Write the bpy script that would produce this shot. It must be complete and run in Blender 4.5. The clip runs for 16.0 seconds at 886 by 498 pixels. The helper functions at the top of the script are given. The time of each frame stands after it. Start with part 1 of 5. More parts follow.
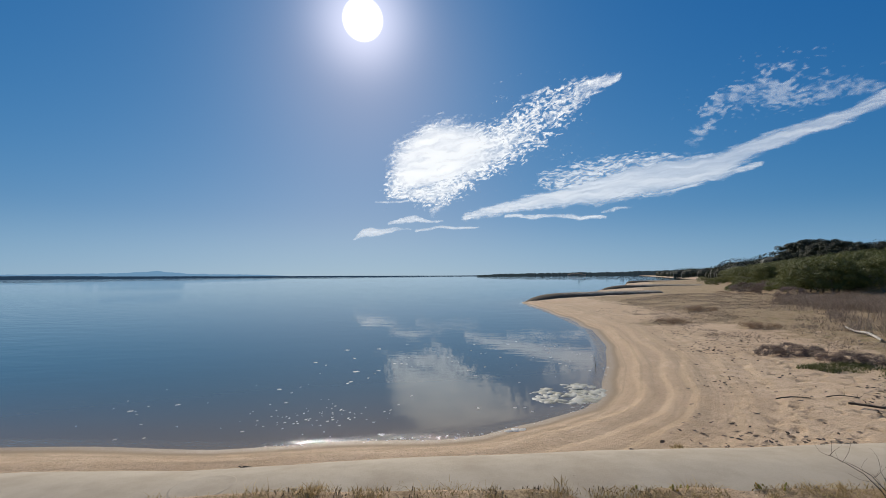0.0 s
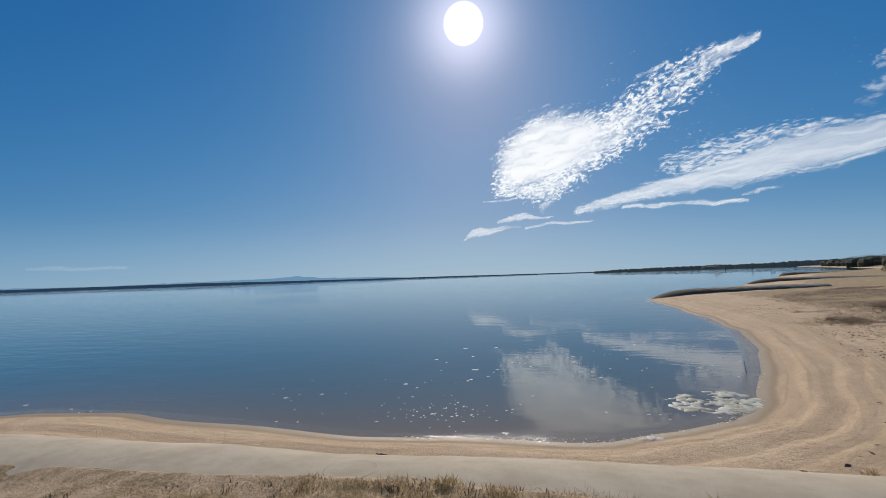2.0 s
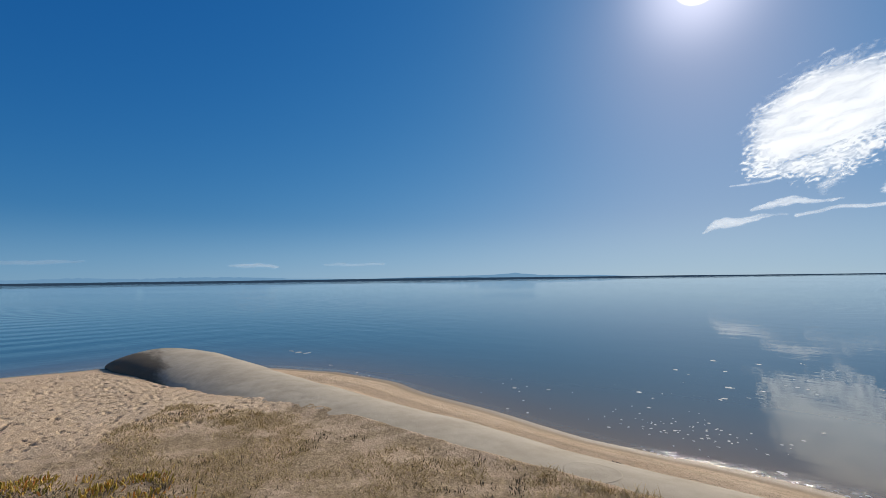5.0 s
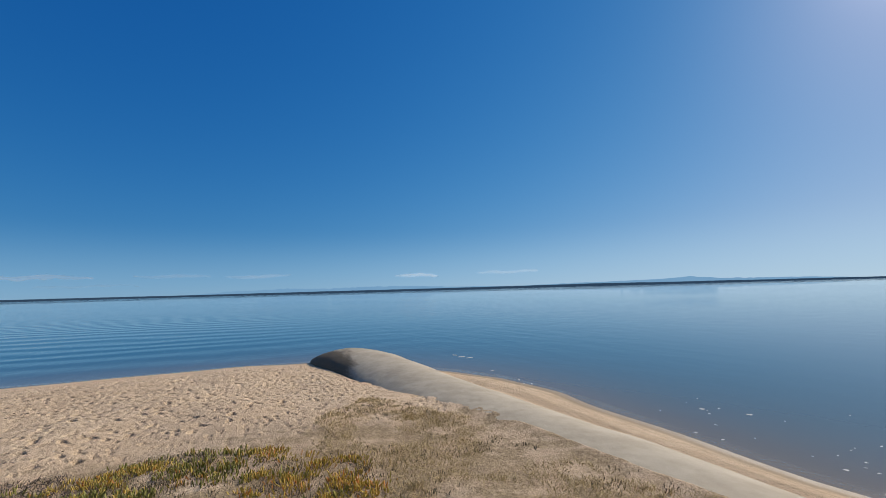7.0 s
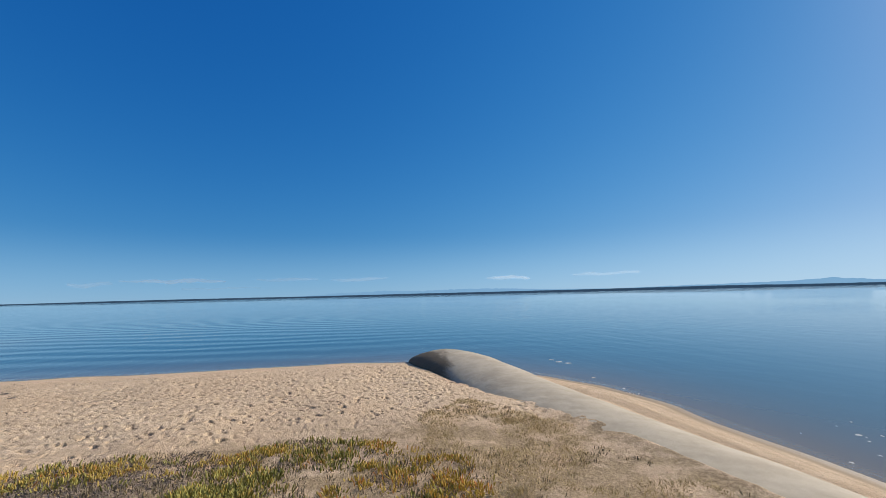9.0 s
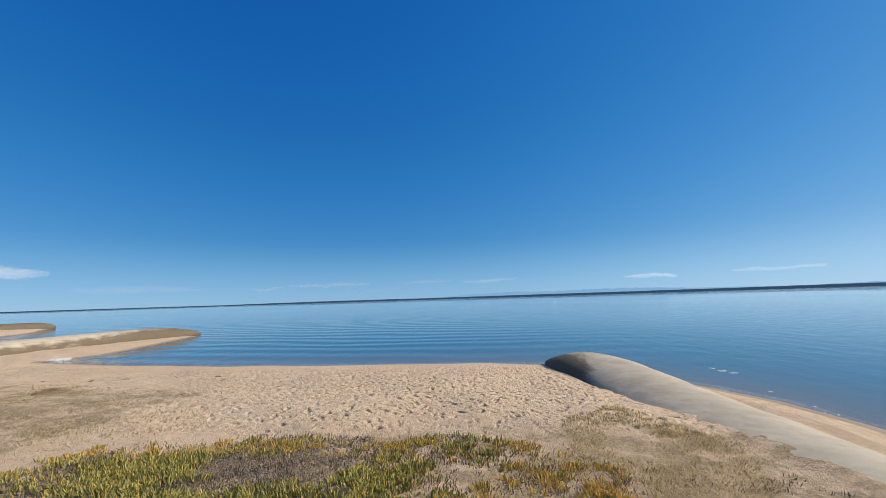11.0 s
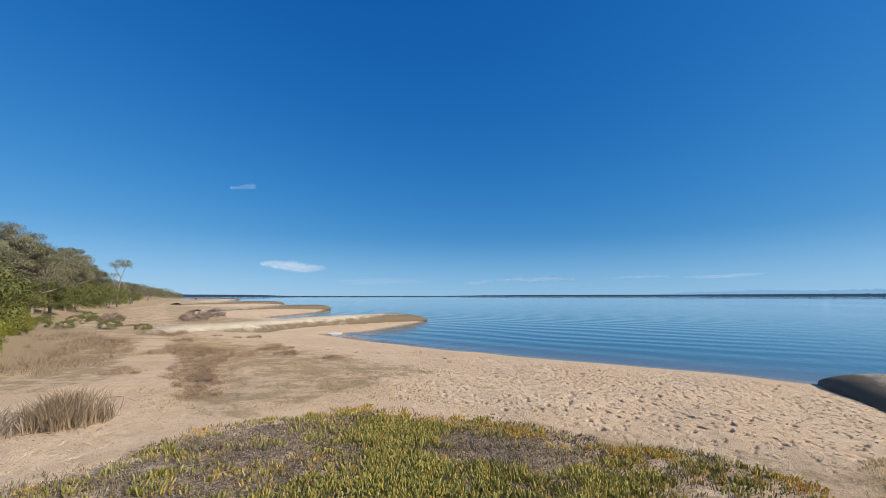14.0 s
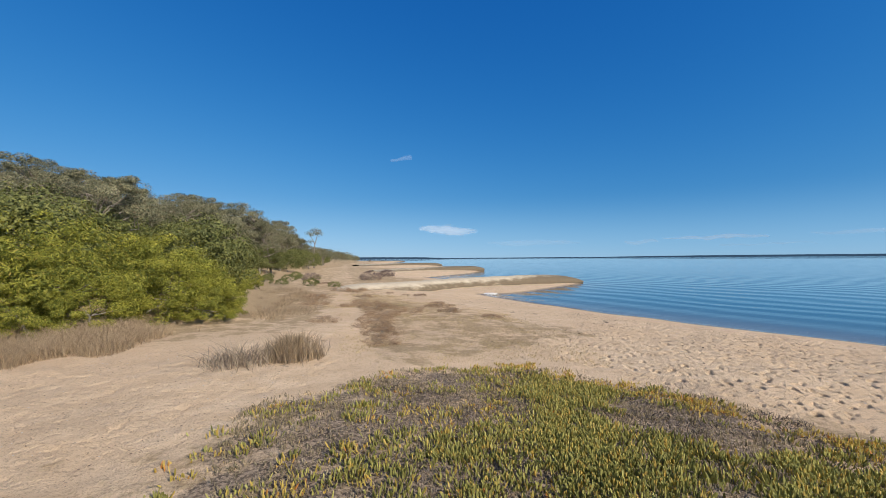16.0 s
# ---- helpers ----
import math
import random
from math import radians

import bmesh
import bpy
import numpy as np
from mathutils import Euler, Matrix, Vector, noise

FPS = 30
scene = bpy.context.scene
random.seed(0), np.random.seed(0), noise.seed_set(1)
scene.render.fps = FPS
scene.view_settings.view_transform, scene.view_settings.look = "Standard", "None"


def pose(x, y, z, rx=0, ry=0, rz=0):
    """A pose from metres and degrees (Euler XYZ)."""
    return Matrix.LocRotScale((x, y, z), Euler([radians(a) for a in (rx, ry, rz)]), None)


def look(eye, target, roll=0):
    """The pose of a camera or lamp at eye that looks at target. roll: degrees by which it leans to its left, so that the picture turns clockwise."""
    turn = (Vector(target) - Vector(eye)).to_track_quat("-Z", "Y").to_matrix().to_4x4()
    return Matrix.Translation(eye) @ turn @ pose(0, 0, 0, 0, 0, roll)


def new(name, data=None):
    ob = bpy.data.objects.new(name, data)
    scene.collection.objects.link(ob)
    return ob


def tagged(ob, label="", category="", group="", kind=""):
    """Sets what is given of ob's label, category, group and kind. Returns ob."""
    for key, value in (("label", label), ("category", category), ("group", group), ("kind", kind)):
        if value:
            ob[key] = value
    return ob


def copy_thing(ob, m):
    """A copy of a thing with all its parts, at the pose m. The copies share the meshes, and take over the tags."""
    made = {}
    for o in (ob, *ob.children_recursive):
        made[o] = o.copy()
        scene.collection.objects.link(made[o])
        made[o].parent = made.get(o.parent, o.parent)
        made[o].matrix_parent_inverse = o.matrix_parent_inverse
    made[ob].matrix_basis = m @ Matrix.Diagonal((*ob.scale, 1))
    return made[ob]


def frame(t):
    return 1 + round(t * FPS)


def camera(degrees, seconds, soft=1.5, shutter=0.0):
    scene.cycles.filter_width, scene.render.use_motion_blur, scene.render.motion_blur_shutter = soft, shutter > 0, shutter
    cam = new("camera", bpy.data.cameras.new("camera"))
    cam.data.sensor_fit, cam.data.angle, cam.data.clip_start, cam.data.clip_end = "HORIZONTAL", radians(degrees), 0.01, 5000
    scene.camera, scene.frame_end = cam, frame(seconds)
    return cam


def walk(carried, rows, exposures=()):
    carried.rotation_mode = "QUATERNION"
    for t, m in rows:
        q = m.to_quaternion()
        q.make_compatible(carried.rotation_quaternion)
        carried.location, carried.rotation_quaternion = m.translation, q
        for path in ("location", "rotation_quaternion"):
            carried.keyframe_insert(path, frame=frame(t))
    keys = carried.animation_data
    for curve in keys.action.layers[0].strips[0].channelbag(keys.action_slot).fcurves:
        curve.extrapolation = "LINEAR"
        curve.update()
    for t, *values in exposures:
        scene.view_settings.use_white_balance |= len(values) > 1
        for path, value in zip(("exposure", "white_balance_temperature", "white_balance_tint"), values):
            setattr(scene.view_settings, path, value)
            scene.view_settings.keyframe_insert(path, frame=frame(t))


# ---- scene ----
from mathutils.bvhtree import BVHTree

cam = camera(93.26, 16.0, soft=0.8)
TURN = [  # seconds, tilt, lean, yaw
    (0.0, 93.69, 0.42, 0.00),
    (0.5, 93.60, 0.77, 4.54),
    (1.0, 93.59, 1.28, 8.61),
    (1.5, 93.74, 1.78, 12.43),
    (2.0, 93.87, 1.97, 15.12),
    (2.5, 94.07, 1.97, 16.90),
    (3.0, 94.15, 1.60, 20.62),
    (3.5, 94.41, 1.19, 26.78),
    (4.0, 94.47, 0.61, 34.03),
    (4.5, 94.22, 0.69, 38.31),
    (5.0, 94.19, 0.80, 44.11),
    (7.5, 95.90, 1.30, 67.57),
    (8.0, 96.06, 0.84, 69.47),
    (8.5, 96.03, 0.93, 72.64),
    (9.0, 96.20, 1.37, 77.25),
    (9.5, 96.29, 1.36, 81.85),
    (12.0, 97.19, 1.85, 101.21),
    (12.5, 97.29, 1.63, 103.85),
    (13.0, 97.37, 1.41, 108.30),
    (13.5, 97.23, 0.76, 115.43),
    (14.0, 96.44, 0.05, 122.13),
    (14.5, 94.46, 0.24, 125.94),
    (15.0, 93.10, 0.41, 131.26),
    (15.5, 91.91, 0.22, 138.21),
    (16.0, 91.29, 0.40, 142.57),
]
EYE, ARM = 2.6, 0.35  # eye height over the water; the camera is held out at arm's length
PATH = [(t, pose(-ARM * math.sin(radians(yaw)), ARM * math.cos(radians(yaw)), EYE, tilt, lean, yaw)) for t, tilt, lean, yaw in TURN]
walk(cam, PATH, [(0.0, -0.34), (3.0, -0.37), (5.0, -0.29), (7.5, -0.05), (8.5, 0.0), (9.0, 0.11), (9.5, 0.17), (12.0, 0.22), (14.0, 0.25), (16.0, 0.25)])

# ---- world, sun ----
SUN_AZ, SUN_EL = 11.0, 32.0  # degrees to the left of +y, above the horizon


def heading(az, el=0.0):
    a, e = radians(az), radians(el)
    return Vector((-math.sin(a) * math.cos(e), math.cos(a) * math.cos(e), math.sin(e)))


class Nodes:
    """Short way to write node trees."""

    def __init__(self, tree):
        self.tree = tree
        tree.nodes.clear()

    def add(self, kind, ins=None, **props):
        n = self.tree.nodes.new(kind)
        for k, v in props.items():
            setattr(n, k, v)
        for k, v in (ins or {}).items():
            s = n.inputs[k]
            if isinstance(v, bpy.types.NodeSocket):
                self.tree.links.new(v, s)
            else:
                s.default_value = v
        return n

    def math(self, op, a, b=0.0, c=0.0, clamp=False):
        return self.add("ShaderNodeMath", {0: a, 1: b, 2: c}, operation=op, use_clamp=clamp).outputs[0]

    def ramp(self, fac, lo, hi, to_lo=0.0, to_hi=1.0):
        return self.add("ShaderNodeMapRange", {0: fac, 1: lo, 2: hi, 3: to_lo, 4: to_hi}, interpolation_type="SMOOTHSTEP").outputs[0]

    def mix(self, fac, a, b, blend="MIX"):
        n = self.add("ShaderNodeMix", data_type="RGBA", blend_type=blend)
        for i, v in ((0, fac), (6, a), (7, b)):
            if isinstance(v, bpy.types.NodeSocket):
                self.tree.links.new(v, n.inputs[i])
            else:
                n.inputs[i].default_value = v if i == 0 else (*v, 1)
        return n.outputs[2]

    def noise(self, vec, scale, detail=3.0, rough=0.55, out="Fac"):
        return self.add("ShaderNodeTexNoise", {"Vector": vec, "Scale": scale, "Detail": detail, "Roughness": rough}).outputs[out]

    def bump(self, height, strength, distance, normal=None):
        ins = {"Height": height, "Strength": strength, "Distance": distance}
        if normal is not None:
            ins["Normal"] = normal
        return self.add("ShaderNodeBump", ins).outputs[0]


world = bpy.data.worlds.new("sky")
world.use_nodes = True
scene.world = world
w = Nodes(world.node_tree)
way = w.add("ShaderNodeTexCoord").outputs["Generated"]
parts = w.add("ShaderNodeSeparateXYZ", {0: way}).outputs
lifted = w.add("ShaderNodeCombineXYZ", {0: parts[0], 1: parts[1], 2: w.math("MULTIPLY_ADD", w.math("MAXIMUM", parts[2], 0.0), 0.94, 0.058)}).outputs[0]
sky = w.add("ShaderNodeTexSky", {"Vector": lifted}, sky_type="NISHITA", sun_disc=False, sun_elevation=radians(SUN_EL), sun_rotation=radians(-SUN_AZ),
            altitude=0, air_density=1.0, dust_density=0.25, ozone_density=1.6)
toward = w.add("ShaderNodeVectorMath", {0: way, 1: heading(SUN_AZ, SUN_EL)}, operation="DOT_PRODUCT").outputs["Value"]
# the sun's disc as bright haze shows it, and its aureole
disc = w.ramp(toward, math.cos(radians(2.5)), math.cos(radians(1.0)), 0.0, 8.0)
ahead = w.math("MAXIMUM", toward, 0.0)
halo = w.math("ADD", w.math("MULTIPLY", w.math("POWER", ahead, 260.0), 0.72), w.math("MULTIPLY", w.math("POWER", ahead, 42.0), 0.055))
bright = w.math("ADD", disc, halo)
glow = w.mix(1.0, (0.97, 0.91, 1.0), w.add("ShaderNodeCombineXYZ", {0: bright, 1: bright, 2: bright}).outputs[0], "MULTIPLY")
SKY = 0.10
r, g, bl = w.add("ShaderNodeSeparateColor", {0: w.mix(1.0, sky.outputs[0], (SKY, SKY, SKY), "MULTIPLY")}).outputs[:3]
red_up = w.math("POWER", r, 2.1)
red = w.math("DIVIDE", w.math("MULTIPLY", red_up, 1.17), w.math("MULTIPLY_ADD", red_up, 1.3, 1.0))
clear_air = w.add("ShaderNodeCombineColor", {0: red, 1: w.math("DIVIDE", w.math("MULTIPLY", g, 0.66), w.math("MULTIPLY_ADD", g, 0.18, 1.0)), 2: w.math("MULTIPLY", w.math("POWER", bl, 0.54), 0.705)}).outputs[0]
zenith = w.ramp(parts[2], 0.64, 0.9)
clear_air = w.mix(zenith, clear_air, w.mix(1.0, sky.outputs[0], (SKY * 1.05, SKY, SKY * 0.9), "MULTIPLY"))
haze = w.math("MULTIPLY", w.ramp(parts[2], 0.15, 0.0), w.ramp(toward, 0.85, 0.1, 0.42, 0.28))
clear_air = w.mix(haze, clear_air, (0.34, 0.60, 0.83))
back1 = w.add("ShaderNodeBackground", {"Color": clear_air, "Strength": 1.0})
back2 = w.add("ShaderNodeBackground", {"Color": glow, "Strength": 1.0})
w.add("ShaderNodeOutputWorld", {"Surface": w.add("ShaderNodeAddShader", {0: back1.outputs[0], 1: back2.outputs[0]}).outputs[0]})

sun_data = bpy.data.lights.new("sun", "SUN")
sun_data.energy, sun_data.angle, sun_data.color = 4.7, radians(0.53), (1.0, 0.91, 0.78)
sun = new("sun", sun_data)
sun.matrix_world = look(heading(SUN_AZ, SUN_EL) * 100, (0, 0, 0))


# ---- materials ----
def material(name):
    m = bpy.data.materials.new(name)
    m.use_nodes = True
    return m, Nodes(m.node_tree)


def finish(n, surface):
    n.add("ShaderNodeOutputMaterial", {"Surface": surface})


def principled(n, color, rough, normal=None, **more):
    ins = {"Base Color": color if isinstance(color, bpy.types.NodeSocket) else (*color, 1), "Roughness": rough, **{k.replace("_", " "): v for k, v in more.items()}}
    if normal is not None:
        ins["Normal"] = normal
    return n.add("ShaderNodeBsdfPrincipled", ins).outputs[0]


def place(n):
    return n.add("ShaderNodeNewGeometry").outputs["Position"]


def sand_material():
    m, n = material("sand")
    p = place(n)
    cover = n.add("ShaderNodeAttribute", attribute_name="cover").outputs["Color"]
    wet, litter, moss_and_shade = n.add("ShaderNodeSeparateColor", {0: cover}).outputs[:3]
    big, mid, fine = n.noise(p, 0.35, 4), n.noise(p, 3.0, 5), n.noise(p, 60.0, 3)
    grain = n.noise(p, 420.0, 2)
    dry = n.mix(n.ramp(mid, 0.3, 0.7), (0.61, 0.442, 0.286), (0.715, 0.541, 0.370))
    dry = n.mix(n.ramp(big, 0.35, 0.65, 0.0, 0.6), dry, (0.605, 0.43, 0.275))
    dry = n.mix(n.ramp(fine, 0.5, 0.7, 0.0, 0.6), dry, (0.30, 0.215, 0.135))
    dry = n.mix(n.ramp(n.noise(p, 19.0, 4, 0.7), 0.56, 0.66, 0.0, 0.6), dry, (0.34, 0.245, 0.155))
    dry = n.mix(n.ramp(grain, 0.62, 0.72, 0.0, 0.5), dry, (0.72, 0.64, 0.52))
    damp = n.mix(mid, (0.30, 0.215, 0.135), (0.36, 0.27, 0.175))
    bits = n.noise(p, 26.0, 4, 0.7)
    straw = n.mix(n.ramp(bits, 0.35, 0.65), (0.26, 0.18, 0.10), (0.50, 0.37, 0.215))
    green = n.mix(n.ramp(bits, 0.35, 0.65), (0.09, 0.08, 0.03), (0.30, 0.26, 0.10))
    patch = n.math("ADD", litter, n.math("MULTIPLY", n.math("SUBTRACT", n.noise(p, 1.9, 5, 0.7), 0.5), 1.7))
    col = n.mix(n.ramp(patch, 0.38, 0.62, 0.0, 0.85), dry, straw)
    matted = n.add("ShaderNodeAttribute", attribute_name="matted").outputs["Fac"]
    stems = n.mix(n.ramp(bits, 0.38, 0.62), (0.09, 0.066, 0.05), (0.43, 0.325, 0.23))
    col = n.mix(n.ramp(n.math("ADD", matted, n.math("MULTIPLY", n.math("SUBTRACT", n.noise(p, 2.4, 5, 0.65), 0.5), 1.1)), 0.4, 0.6, 0.0, 0.9), col, stems)
    col = n.mix(n.ramp(n.math("ADD", moss_and_shade, n.math("SUBTRACT", n.noise(p, 2.3, 4), 0.5)), 0.4, 0.7, 0.0, 0.85), col, green)
    # marks that the falling water has left along the shore
    run = n.add("ShaderNodeAttribute", attribute_name="inland").outputs["Fac"]
    band = n.noise(n.add("ShaderNodeCombineXYZ", {0: n.math("MULTIPLY", run, 5.0), 1: n.math("MULTIPLY", big, 3.0), 2: 0.0}).outputs[0], 1.0, 3, 0.6)
    col = n.mix(n.math("MULTIPLY", n.ramp(band, 0.5, 0.62, 0.0, 0.32), n.math("MULTIPLY", n.ramp(run, 4.0, 2.0), n.ramp(run, 0.1, 0.4))), col, (0.36, 0.265, 0.165))
    wetter = n.ramp(n.math("ADD", wet, n.math("MULTIPLY", n.math("SUBTRACT", mid, 0.5), 0.25)), 0.3, 0.7)
    col = n.mix(wetter, col, damp)
    # flecks of shell, twig and dry weed
    cells = n.add("ShaderNodeTexVoronoi", {"Vector": p, "Scale": 9.0}, feature="F1")
    fleck = n.math("MULTIPLY", n.ramp(cells.outputs["Distance"], 0.10, 0.05), n.math("GREATER_THAN", n.add("ShaderNodeSeparateColor", {0: cells.outputs["Color"]}).outputs[0], 0.8))
    col = n.mix(n.math("MULTIPLY", fleck, 0.7), col, (0.09, 0.065, 0.045))
    rough = n.ramp(wet, 0.55, 1.0, 0.95, 0.5)
    h = n.math("ADD", n.math("MULTIPLY", mid, 0.35), n.math("ADD", n.math("MULTIPLY", n.noise(p, 16.0, 5, 0.65), 0.6), n.math("MULTIPLY", fine, 0.5)))
    pits = n.add("ShaderNodeTexVoronoi", {"Vector": n.add("ShaderNodeVectorMath", {0: p, 1: n.add("ShaderNodeVectorMath", {0: n.noise(p, 5.0, 3, 0.6, "Color"), 1: (0.25, 0.25, 0.25)}, operation="MULTIPLY").outputs[0]}, operation="ADD").outputs[0], "Scale": 9.0, "Smoothness": 0.4}, feature="SMOOTH_F1").outputs["Distance"]
    h = n.math("ADD", h, n.math("MULTIPLY", n.ramp(pits, 0.0, 0.55), 0.28))
    nrm = n.bump(h, n.ramp(wet, 0.0, 0.6, 0.7, 0.12), 0.05)
    nrm = n.bump(n.math("ADD", bits, n.math("MULTIPLY", grain, 0.3)), n.ramp(litter, 0.1, 0.8, 0.45, 1.0), 0.025, nrm)
    finish(n, principled(n, col, rough, nrm, Specular_IOR_Level=0.25))
    return m


def water_material():
    m, n = material("water")
    p = place(n)
    q = n.add("ShaderNodeMapping", {"Vector": p, "Scale": (0.45, 1.0, 1.0)}).outputs[0]
    shallow = n.add("ShaderNodeAttribute", attribute_name="shallow").outputs["Fac"]
    east, north = n.add("ShaderNodeSeparateXYZ", {0: p}).outputs[:2]
    away = n.add("ShaderNodeVectorMath", {0: p}, operation="LENGTH").outputs["Value"]
    calm = n.noise(p, 0.018, 3)
    ripple = n.math("ADD", n.math("MULTIPLY", n.noise(q, 1.1, 2), 0.9), n.math("MULTIPLY", n.noise(q, 5.5, 3), 0.22))
    # the bay lies sheltered, with hardly a ripple
    open_water = n.math("MAXIMUM", n.ramp(away, 14.0, 60.0, 0.24, 1.0), n.ramp(east, -7.0, -20.0, 0.24, 0.6))
    nrm = n.bump(ripple, n.math("MULTIPLY", n.ramp(calm, 0.35, 0.65, 0.05, 0.17), open_water), 0.25)
    nrm = n.bump(n.noise(p, 16.0, 3), n.math("MULTIPLY", n.ramp(shallow, 0.9, 0.97), 0.5), 0.03, nrm)
    # long low wavelets that run in to the western beach
    lines = n.add("ShaderNodeTexWave", {"Vector": n.add("ShaderNodeMapping", {"Vector": p, "Rotation": (0, 0, radians(8))}).outputs[0], "Scale": 0.12, "Distortion": 11.0, "Detail": 3.0, "Detail Scale": 0.4}, bands_direction="X").outputs["Fac"]
    finer = n.add("ShaderNodeTexWave", {"Vector": n.add("ShaderNodeMapping", {"Vector": p, "Rotation": (0, 0, radians(-4))}).outputs[0], "Scale": 0.52, "Distortion": 5.0, "Detail": 2.0, "Detail Scale": 0.6}, bands_direction="X").outputs["Fac"]
    swell = n.math("MULTIPLY", n.ramp(east, -10.0, -26.0), n.ramp(north, 14.0, -8.0))
    nrm = n.bump(lines, n.math("MULTIPLY", swell, 0.028), 0.8, nrm)
    nrm = n.bump(finer, n.math("MULTIPLY", n.math("MULTIPLY", swell, n.ramp(n.noise(p, 0.06, 2), 0.45, 0.62)), 0.008), 0.4, nrm)
    body = n.mix(n.math("POWER", shallow, 1.7), (0.030, 0.100, 0.138), (0.185, 0.145, 0.105))
    deep = n.add("ShaderNodeBsdfDiffuse", {"Color": body}).outputs[0]
    gloss = n.add("ShaderNodeBsdfGlossy", {"Color": (1, 1, 1, 1), "Roughness": n.ramp(shallow, 0.93, 0.985, 0.012, 0.06), "Normal": nrm}).outputs[0]
    fresnel = n.add("ShaderNodeFresnel", {"IOR": 1.333, "Normal": nrm}).outputs[0]
    finish(n, n.add("ShaderNodeMixShader", {0: fresnel, 1: deep, 2: gloss}).outputs[0])
    return m


def geotextile_material():
    m, n = material("geotextile")
    p = place(n)
    z = n.add("ShaderNodeSeparateXYZ", {0: p}).outputs[2]
    mid, fine = n.noise(p, 2.2, 5, 0.6), n.noise(p, 45, 3)
    col = n.mix(n.ramp(mid, 0.35, 0.7), (0.50, 0.43, 0.33), (0.42, 0.35, 0.26))
    col = n.mix(n.ramp(fine, 0.4, 0.8, 0, 0.3), col, (0.42, 0.37, 0.28))
    # weed stain, with the darker look of the shaded flanks painted in
    tip = n.add("ShaderNodeAttribute", attribute_name="algae").outputs["Fac"]
    weed = n.ramp(n.math("ADD", tip, n.math("MULTIPLY", n.math("SUBTRACT", n.noise(n.add("ShaderNodeMapping", {"Vector": p, "Scale": (0.5, 1.6, 1.6)}).outputs[0], 2.0, 5, 0.65), 0.5), 0.9)), 0.45, 0.85)
    col = n.mix(n.math("MULTIPLY", weed, 0.92), col, n.mix(mid, (0.075, 0.056, 0.036), (0.15, 0.115, 0.075)))
    nrm = n.bump(n.math("ADD", n.noise(p, 1.2, 3), n.math("MULTIPLY", fine, 0.05)), 0.22, 0.2)
    nrm = n.bump(n.noise(p, 300, 2), 0.25, 0.004, nrm)
    finish(n, principled(n, col, 0.9, nrm, Specular_IOR_Level=0.2))
    return m


def leaf_material(name, low, high, old=None, through_light=0.35, old_from=0.90):
    m, n = material(name)
    isl = n.add("ShaderNodeNewGeometry").outputs["Random Per Island"]
    obj = n.add("ShaderNodeObjectInfo").outputs["Random"]
    p = place(n)
    f = n.math("ADD", n.math("MULTIPLY", isl, 0.65), n.math("MULTIPLY", n.noise(p, 0.9, 3), 0.6))
    col = n.mix(n.ramp(f, 0.25, 1.0), low, high)
    if old:
        col = n.mix(n.ramp(isl, old_from, old_from + 0.06), col, old)
    col = n.mix(n.math("MULTIPLY", obj, 0.35 if through_light < 0.5 else 0.0), col, tuple(c * 0.6 for c in low))
    front = principled(n, col, 0.6, Specular_IOR_Level=0.3)
    back = n.add("ShaderNodeBsdfTranslucent", {"Color": col}).outputs[0]
    finish(n, n.add("ShaderNodeMixShader", {0: through_light, 1: front, 2: back}).outputs[0])
    return m


def plain_material(name, a, b, scale, rough=0.8, bump=0.3, depth=0.01, spec=0.3):
    m, n = material(name)
    p = place(n)
    f = n.noise(p, scale, 5, 0.6)
    finish(n, principled(n, n.mix(n.ramp(f, 0.3, 0.7), a, b), rough, n.bump(f, bump, depth), Specular_IOR_Level=spec))
    return m


def cloud_material(name, gleam_by):
    """White cloud that the sun shines through, with an added glow and painted grey shading; the mesh says how thick it
    is at each spot.
    """
    m, n = material(name)
    thick = n.add("ShaderNodeAttribute", attribute_name="thick").outputs["Fac"]
    shade = n.add("ShaderNodeAttribute", attribute_name="shade").outputs["Fac"]
    white = n.mix(shade, (0.98, 0.97, 0.95), (0.80, 0.81, 0.83))
    through_it = n.add("ShaderNodeBsdfTranslucent", {"Color": white}).outputs[0]
    off_it = n.add("ShaderNodeBsdfDiffuse", {"Color": white}).outputs[0]
    # added glow that brightens the cloud beyond what the sun gives it
    gleam = n.add("ShaderNodeEmission", {"Color": (1.0, 0.97, 0.92, 1), "Strength": gleam_by}).outputs[0]
    lit = n.add("ShaderNodeAddShader", {0: gleam, 1: n.add("ShaderNodeMixShader", {0: 0.35, 1: through_it, 2: off_it}).outputs[0]}).outputs[0]
    clear = n.add("ShaderNodeBsdfTransparent").outputs[0]
    finish(n, n.add("ShaderNodeMixShader", {0: thick, 1: clear, 2: lit}).outputs[0])
    return m


SAND, WATER, GEO = sand_material(), water_material(), geotextile_material()
LEAF_SHRUB = leaf_material("shrub leaf", (0.11, 0.135, 0.02), (0.50, 0.465, 0.072), (0.45, 0.32, 0.08), 0.36, 0.95)
LEAF_TREE = leaf_material("tree leaf", (0.09, 0.092, 0.05), (0.31, 0.29, 0.165), (0.24, 0.18, 0.11), 0.15)
# darker copy of the tree leaf: the backlit side's shade is in its colour
LEAF_BACKLIT = leaf_material("dark tree leaf", (0.03, 0.034, 0.02), (0.085, 0.092, 0.045), None, 0.1)
LEAF_MID = leaf_material("scrub leaf", (0.085, 0.10, 0.03), (0.25, 0.25, 0.07), None, 0.22)
